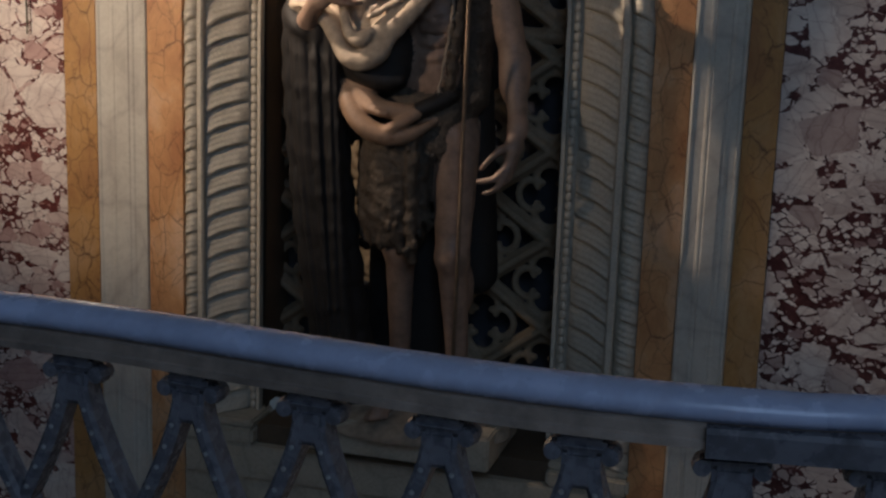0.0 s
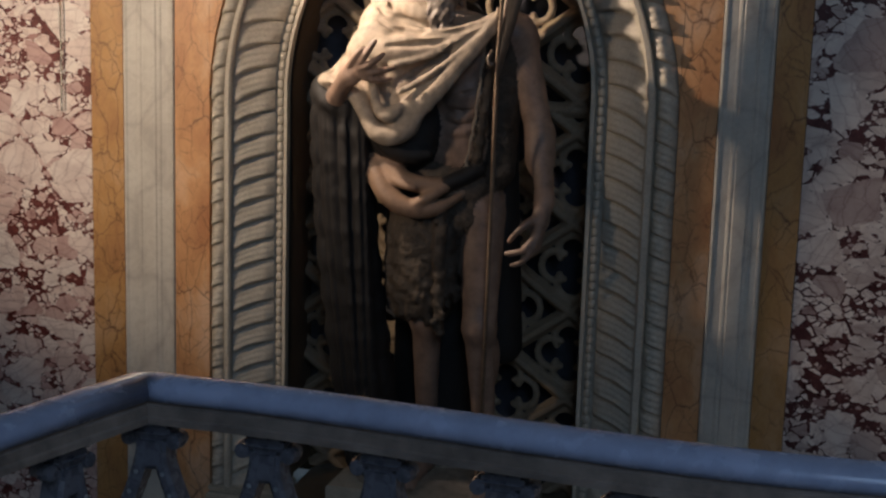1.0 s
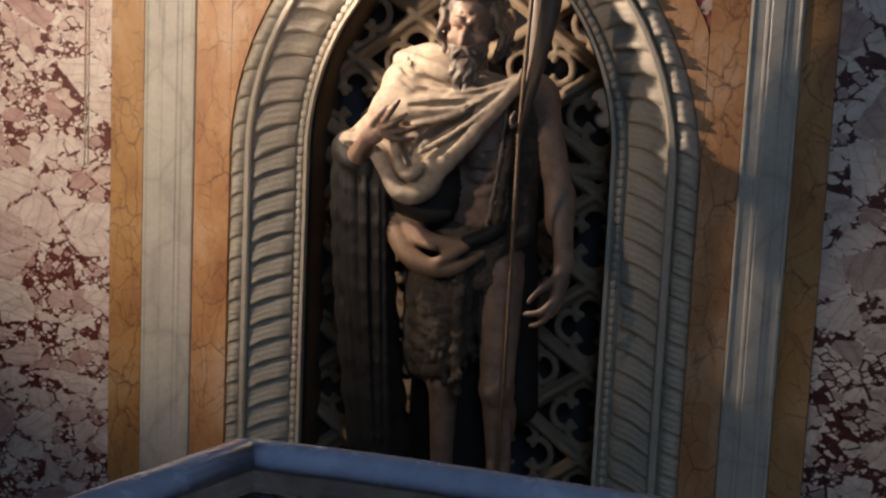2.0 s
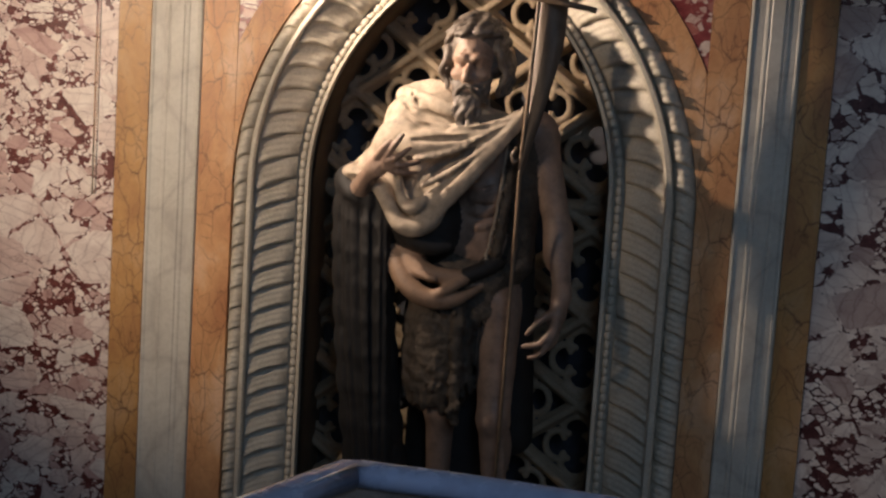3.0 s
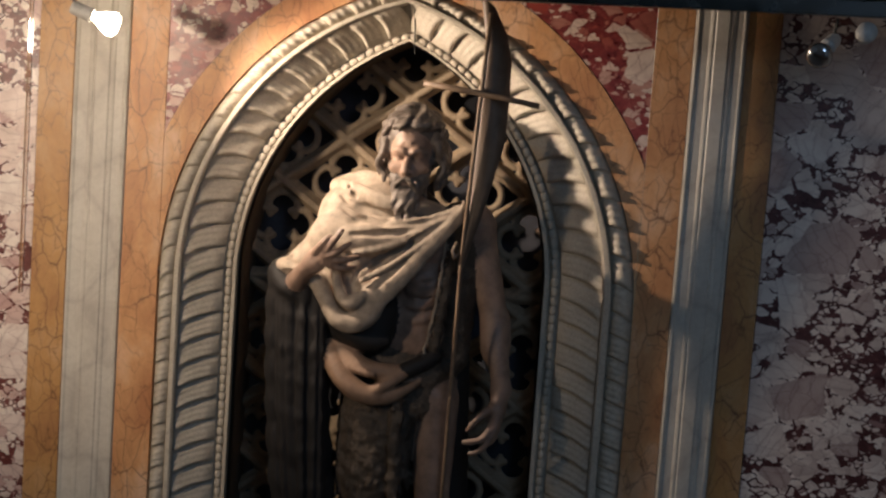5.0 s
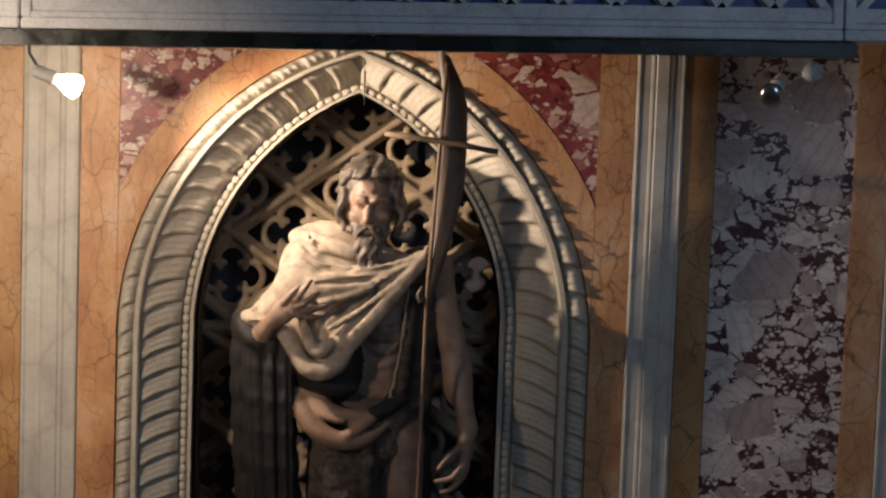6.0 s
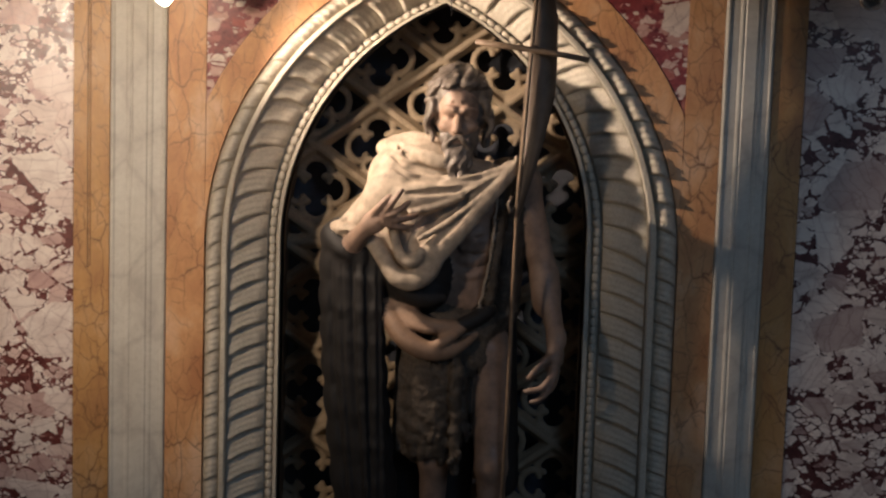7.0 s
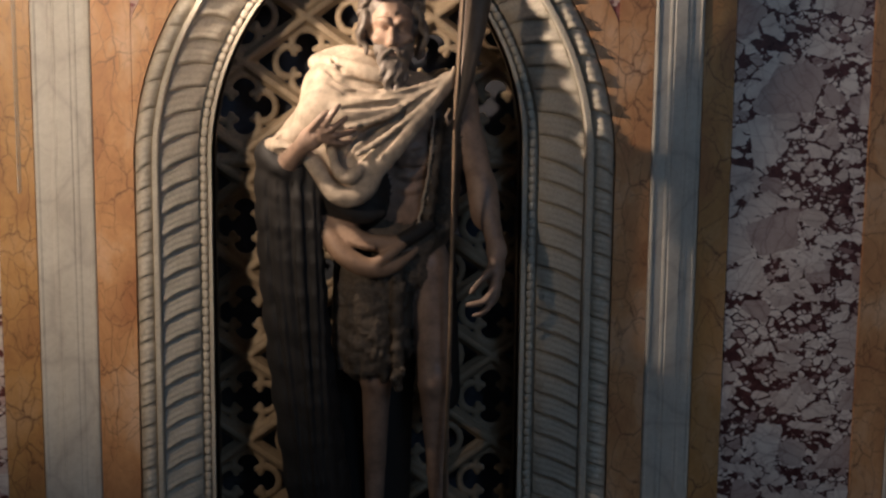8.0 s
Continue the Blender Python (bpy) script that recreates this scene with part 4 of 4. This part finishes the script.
# valleys and sharp ridges of the drapery
S.crease("cloak", [(-0.19, 1.555), (-0.11, 1.508), (0.0, 1.498), (0.12, 1.508), (0.235, 1.548)], 0.012)
S.crease("cloak", [(-0.11, 1.27), (-0.085, 1.325), (-0.05, 1.355), (0.04, 1.405), (0.15, 1.475), (0.23, 1.535)], 0.012)
S.crease("cloak", [(-0.17, 1.64), (-0.145, 1.605), (-0.12, 1.585)], 0.008)
S.crease("cloak", [(-0.20, 1.60), (-0.15, 1.565), (-0.08, 1.545), (0.02, 1.535), (0.10, 1.545)], 0.010)
S.crease("cloak", [(-0.30, 1.47), (-0.33, 1.40), (-0.35, 1.33)], 0.009)
S.crease("cloak", [(-0.40, 1.245), (-0.36, 1.29), (-0.31, 1.30)], 0.012)
S.crease("swag", [(-0.17, 0.985), (-0.11, 0.90), (-0.03, 0.862), (0.05, 0.868), (0.12, 0.895)], 0.012)
S.crease("swag", [(-0.14, 0.985), (-0.08, 0.925), (0.0, 0.905), (0.07, 0.93)], 0.006)
S.crease("swag", [(-0.15, 0.93), (-0.09, 0.87), (-0.02, 0.838), (0.07, 0.85)], 0.008, 0.1, 0.008, True)
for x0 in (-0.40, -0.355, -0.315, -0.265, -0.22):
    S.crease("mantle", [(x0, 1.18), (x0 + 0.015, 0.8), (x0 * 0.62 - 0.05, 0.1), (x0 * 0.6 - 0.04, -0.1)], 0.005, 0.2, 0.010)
S.crease("skin", [(0.10, 1.365), (0.15, 1.345), (0.20, 1.36)], 0.008)
S.crease("skin", [(0.09, 1.30), (0.14, 1.285), (0.19, 1.30)], 0.006)
S.crease("skin", [(0.10, 1.23), (0.14, 1.22), (0.18, 1.23)], 0.005)
# rock the figure stands on
S.ball("cloak", (0.05, -0.03, -0.30), (0.40, 0.24, 0.09), 0.03)
for key, amount, scale in (("cloak", 0.0012, 31.0), ("mantle", 0.0012, 23.0), ("skin", 0.0012, 14.0), ("fur", 0.004, 22.0)):
    f = S.layers[key]
    sl = np.meshgrid(*[S.lo[i] + S.h * np.arange(S.n[i]) for i in range(3)], indexing="ij", sparse=True)
    f += (amount * np.sin(scale * 2.1 * sl[0] + 3 * np.sin(scale * sl[2])) * np.sin(scale * 1.7 * sl[2] + 2 * np.sin(scale * 1.3 * sl[1] + 1.0))).astype(np.float32)
S.lo = S.lo + np.array((-0.012, 0.045, 0.004))
statue = S.mesh("statue", {"skin": SKIN, "cloak": CLOAK, "mantle": MANTLE_SHADE, "fur": FUR, "swag": SWAG, "fringe": CLOAK, "hair": HAIR})
tagged(statue, "robed bearded bronze figure, pale cloak with shade-coloured lower mantle", "statue")
tagged(part("statue_plinth", box((-0.36, -0.17, SILL - 0.02), (0.40, 0.30, -0.245), 0.008), PLINTH), "pale moulded stone plinth under the statue", "plinth")

# ---- reed cross with its scroll ----
cross = thing("reed_cross", "thin reed cross with a dark bronze scroll beside the statue", "cross", at=(-0.014, 0.05, 0.018))
vs, fs = sweep([(0.262, -0.215, -0.24), (0.278, -0.245, 0.6), (0.288, -0.262, 1.4), (0.318, -0.285, 1.96), (0.335, -0.29, 2.26)], circle(0.0075, 8), [(0, 1, 0)] * 5)
mesh_object("pole", vs, fs, REED, cross, "", True)
vs, fs = sweep([(0.115, -0.30, 1.998), (0.25, -0.297, 1.983), (0.40, -0.30, 1.965), (0.528, -0.302, 1.944)], circle(0.0105, 8))
mesh_object("crossbar", vs, fs, REED, cross, "", True)
verts, faces, n = [], [], 40
BEND = ((2.30, 0.318, 0.026), (2.20, 0.352, 0.044), (2.11, 0.370, 0.048), (1.99, 0.366, 0.053), (1.83, 0.358, 0.054), (1.66, 0.334, 0.043), (1.56, 0.320, 0.033), (1.46, 0.302, 0.020), (1.37, 0.288, 0.008))
for i in range(n + 1):
    u = i / n
    z = BEND[0][0] + (BEND[-1][0] - BEND[0][0]) * u
    x, half = (float(np.interp(-z, [-p[0] for p in BEND], [p[c] for p in BEND])) for c in (1, 2))
    turn = 0.4 * math.sin(u * 5.2 + 0.4)
    for a in (-1, -0.5, 0, 0.5, 1):
        bow = 0.016 * (1 - a * a)
        verts.append((x + half * a * math.cos(turn), -0.252 + half * a * math.sin(turn) - bow, z - 0.02 * a))
        verts.append((x + half * a * math.cos(turn), -0.248 + half * a * math.sin(turn) - bow, z - 0.02 * a))
for i in range(n):
    for j in range(4):
        a, b = 10 * i + 2 * j, 10 * i + 10 + 2 * j
        faces += [(a, a + 2, b + 2, b), (a + 1, b + 1, b + 3, a + 3)]
    faces += [(10 * i, 10 * i + 10, 10 * i + 11, 10 * i + 1), (10 * i + 8, 10 * i + 9, 10 * i + 19, 10 * i + 18)]
mesh_object("scroll", verts, faces, SCROLL, cross, "dark curling bronze scroll", True)
vs, fs = sweep([(0.285, -0.26, 1.40), (0.262, -0.27, 1.385), (0.255, -0.265, 1.41), (0.27, -0.262, 1.44)], circle(0.007, 7), [(0, 1, 0)] * 4)
mesh_object("tie", vs, fs, SCROLL, cross, "", True)
part("clasp", box((0.258, -0.10, 1.235), (0.284, -0.06, 1.262), 0.003), REED, cross)
part("clasp", box((0.258, -0.10, 1.268), (0.284, -0.06, 1.285), 0.003), REED, cross)

# ---- marble lintel and dark bar before the niche, with two spotlights ----
TILT = Matrix.Translation((0, 0, 2.322)) @ Matrix.Rotation(radians(-1.05), 4, "Y") @ Matrix.Translation((0, 0, -2.24))


def tilted(bm):
    bmesh.ops.transform(bm, matrix=TILT, verts=bm.verts)
    return bm


bar = tagged(part("dark_bar", tilted(box((-1.9, -0.655, 2.211), (1.69, -0.57, 2.262), 0.004)), GREEN_BLACK), "dark green-black bar under the marble lintel", "bar", "", "structure")
lintel = thing("lintel", "grey marble lintel with a pierced zigzag frieze", "lintel", "", "structure")
for x0, x1 in ((-2.6, -1.107), (-1.10, 1.632), (1.639, 3.0)):
    part("fascia", tilted(box((x0, -0.69, 2.266), (x1, -0.50, 2.3), 0.004)), LINTEL, lintel)
    part("fascia", tilted(box((x0 + 0.012, -0.682, 2.302), (x1 - 0.012, -0.50, 2.322), 0.003)), LINTEL, lintel)
    part("fascia", tilted(box((x0 + 0.024, -0.674, 2.324), (x1 - 0.024, -0.50, 2.372), 0.003)), LINTEL, lintel)
    part("frame", tilted(box((x0, -0.685, 2.302), (x0 + 0.034, -0.50, 2.70), 0.004)), LINTEL, lintel)
    part("frame", tilted(box((x1 - 0.034, -0.685, 2.302), (x1, -0.50, 2.70), 0.004)), LINTEL, lintel)
    part("inlay", tilted(box((x0 + 0.03, -0.62, 2.365), (x1 - 0.03, -0.60, 2.68))), BLUE_ENAMEL, lintel, "deep blue ground behind the frieze")
    part("cap", tilted(box((x0, -0.70, 2.66), (x1, -0.48, 2.76), 0.006)), LINTEL, lintel)
    count = int((x1 - x0 - 0.1) / 0.167)
    for i in range(count):
        cx = x0 + 0.05 + (i + 0.5) * (x1 - x0 - 0.1) / count
        for s in (-1, 1):
            vs, fs = sweep([TILT @ Vector((cx + s * 0.098, -0.645, 2.357)), TILT @ Vector((cx, -0.645, 2.472)), TILT @ Vector((cx - s * 0.098, -0.645, 2.587)), TILT @ Vector((cx - s * 0.18, -0.645, 2.67))],
                           [(-0.02, -0.026), (0.02, -0.026), (0.013, 0.026), (-0.013, 0.026)], [(0, -1, 0)] * 4)
            mesh_object("lattice_bar", vs, fs, LINTEL, lintel)


def spotlight(name, at, aim, lit, label):
    """A reflector bulb in a white socket on a bent arm hung from the bar."""
    ob = thing(name, label, "spotlight", "spotlights")
    at, aim = Vector(at), Vector(aim)
    m = Matrix.Translation(at) @ (aim - at).to_track_quat("Z", "Y").to_matrix().to_4x4()
    part("socket", lathe([(0.004, -0.115), (0.021, -0.112), (0.024, -0.10), (0.024, -0.05), (0.027, -0.046), (0.027, -0.036), (0.004, -0.035)], m, 20), LAMP_WHITE, ob, "white ceramic socket", True)
    part("bulb", lathe([(0.012, -0.036), (0.016, -0.025), (0.030, 0.0), (0.040, 0.022), (0.0435, 0.04), (0.038, 0.052), (0.022, 0.06), (0.004, 0.062)], m, 24), GLOW if lit else CHROME, ob,
         "glowing reflector bulb" if lit else "unlit silvered reflector bulb", True)
    back = m @ Vector((0, 0, -0.1))
    vs, fs = sweep([(back.x, -0.60, 2.30), (back.x, -0.595, back.z + 0.06), (back.x, back.y, back.z + 0.02), tuple(back)], circle(0.005, 8), [(1, 0, 0)] * 4)
    mesh_object("arm", vs, fs, BLACK_CABLE, ob, "thin dark arm", True)
    return ob


spotlight("spotlight", BULB, AIM, True, "lit warm reflector spotlight hung under the bar")
spotlight("spotlight", (1.425, -0.62, 2.205), (1.2, -1.1, 1.97), False, "unlit silvered spotlight with a white socket")
part("socket", lathe([(0.004, -0.03), (0.03, -0.028), (0.033, 0.0), (0.033, 0.02), (0.004, 0.022)], Matrix.Translation((1.555, -0.6, 2.272)) @ Matrix.Rotation(radians(80), 4, "X"), 20), LAMP_WHITE,
     [o for o in scene.objects if o.name == "spotlight.001"][0], "white ceramic socket", True)
vs, fs = sweep([(0.004, -0.03, 2.5), (0.004, 0.0, 2.37), (0.003, 0.09, 2.22), (0.003, 0.13, 2.12)], circle(0.0028, 6), [(1, 0, 0)] * 4)
tagged(mesh_object("hanging_cable", vs, fs, BLACK_CABLE), "thin dark cable at the arch's point", "cable")
glass_edge = tagged(part("glass_edge", box((-1.208, -0.625, 1.2), (-1.2, -0.600, 2.27), 0.001), PANE), "clear edge strip of the glass screen", "glass edge", "", "structure")
glass_edge.visible_shadow = False

# ---- balustrade before the camera ----
RZ = 1.415
RK = 0.61
RAIL = [(0.70, -4.90), (0.842, -4.38), (0.885, -4.237), (1.03, -4.237), (1.20, -4.255), (1.40, -4.273), (1.55, -4.27), (1.70, -4.247), (2.0, -4.13), (2.4, -3.9)]
run = RAIL[2:]
for _ in range(2):
    run = [run[0]] + [(a[0] + (b[0] - a[0]) * t, a[1] + (b[1] - a[1]) * t) for a, b in zip(run, run[1:]) for t in (0.25, 0.75)] + [run[-1]]
RAIL = RAIL[:2] + run
balustrade = thing("balustrade", "dark painted iron balustrade with a worn grey handrail", "balustrade")
cap = [(a * RK, b * RK) for a, b in [(-0.036, -0.020), (-0.030, -0.030), (0.030, -0.030), (0.036, -0.020), (0.036, -0.012), (0.031, -0.003), (0.020, 0.003), (0.008, 0.005), (-0.008, 0.005), (-0.020, 0.003), (-0.031, -0.003), (-0.036, -0.012)]]
pts = [(x, y, RZ) for x, y in RAIL]
vs, fs = sweep(pts, cap)
mesh_object("handrail", vs, fs, RAIL_TOP, balustrade, "smooth worn grey handrail", True)
under = [(a * RK, b * RK) for a, b in [(-0.022, -0.030), (-0.024, -0.036), (-0.028, -0.038), (-0.028, -0.054), (-0.033, -0.056), (-0.033, -0.066), (0.033, -0.066), (0.033, -0.056), (0.028, -0.054), (0.028, -0.038), (0.024, -0.036), (0.022, -0.030)]]
vs, fs = sweep(pts, under)
mesh_object("rail_moulding", vs, fs, RAIL_UNDER, balustrade, "brown grey moulding under the handrail")
foot = [(-0.03, -0.845), (0.03, -0.845), (0.03, -0.78), (-0.03, -0.78)]
vs, fs = sweep(pts, foot)
mesh_object("foot_rail", vs, fs, IRON, balustrade)
sleeve = [(a * RK, b * RK) for a, b in [(-0.046, -0.072), (0.046, -0.072), (0.046, -0.040), (0.040, -0.034), (-0.040, -0.034), (-0.046, -0.040)]]
vs, fs = sweep([(1.575, -4.266, RZ), (1.70, -4.247, RZ), (2.0, -4.13, RZ), (2.4, -3.9, RZ)], sleeve)
mesh_object("sleeve", vs, fs, IRON, balustrade, "dark iron sleeve under the handrail")


def along(d):
    """A point of the rail d metres from its corner, and its direction there."""
    chain = [Vector((x, y)) for x, y in (RAIL[2:] if d >= 0 else RAIL[2::-1])]
    d = abs(d)
    for a, b in zip(chain, chain[1:]):
        l = (b - a).length
        if d <= l or b is chain[-1]:
            return a + (b - a) * d / l, (b - a).normalized()
        d -= l


def blade(points):
    sec = [(-0.011, -0.017), (-0.005, -0.023), (0.005, -0.023), (0.011, -0.017), (0.011, 0.017), (0.005, 0.023), (-0.005, 0.023), (-0.011, 0.017)]
    return sweep(points, sec, [(0, 1, 0)] * len(points))


cap_bm = bmesh.new()
for lo, hi in (((-0.034, -0.026, 0.937), (0.034, 0.026, 0.952)), ((-0.040, -0.023, 0.922), (0.040, 0.023, 0.938)), ((-0.026, -0.022, 0.87), (0.026, 0.022, 0.924))):
    b = box(lo, hi, 0.007)
    me = bpy.data.meshes.new("tmp")
    b.to_mesh(me)
    b.free()
    cap_bm.from_mesh(me)
    bpy.data.meshes.remove(me)
for sgn in (-1, 1):
    b = lathe([(0.004, -0.02), (0.012, -0.018), (0.015, 0), (0.012, 0.018), (0.004, 0.02)], Matrix.Translation((sgn * 0.038, 0, 0.918)) @ Matrix.Rotation(radians(90), 4, "X"), 10)
    me = bpy.data.meshes.new("tmp")
    b.to_mesh(me)
    b.free()
    cap_bm.from_mesh(me)
    bpy.data.meshes.remove(me)
cap_me = bpy.data.meshes.new("capital")
cap_bm.to_mesh(cap_me)
cap_bm.free()
cap_me.materials.append(IRON)
STEP = 0.192


def spread(u):
    """How far a blade stands from the fork's middle: it leaves upright and flares until it meets its neighbour, and back."""
    return 0.014 + (STEP / 2 - 0.016) * (1 - abs((u / 0.24) % 2 - 1)) ** 1.3


blade_meshes, stud_mesh = [], None
for sgn in (-1, 1):
    path = []
    for i in range(49):
        u = 1.44 * i / 48
        z = 0.90 - 0.82 * u
        path.append((sgn * spread(u), 0, z))
    vs, fs = blade(path)
    me = bpy.data.meshes.new("blade")
    me.from_pydata([tuple(v) for v in vs], [], fs)
    me.materials.append(IRON)
    blade_meshes.append(me)
b = bmesh.new()
bmesh.ops.create_icosphere(b, subdivisions=1, radius=0.0045)
stud_mesh = bpy.data.meshes.new("stud")
b.to_mesh(stud_mesh)
b.free()
stud_mesh.materials.append(STUD)
for k in range(-5, 14):
    p, d = along(k * STEP * RK + 0.012)
    if k < 0:
        d = -d
    up = RZ - 1.015 * RK
    ob = new("baluster", cap_me)
    ob.parent = balustrade
    ob.matrix_local = Matrix.Translation((p.x, p.y, up)) @ Matrix.Rotation(math.atan2(d.y, d.x), 4, "Z") @ Matrix.Diagonal((RK, RK, RK, 1))
    for me in blade_meshes:
        leg = new("blade", me)
        leg.parent = ob
        sgn = 1 if me.vertices[64].co.x > 0 else -1
        for i in range(1, 9):
            u = i / 24
            st = new("stud", stud_mesh)
            st.parent = ob
            st.location = (sgn * spread(u), -0.0225, 0.90 - 0.82 * u)
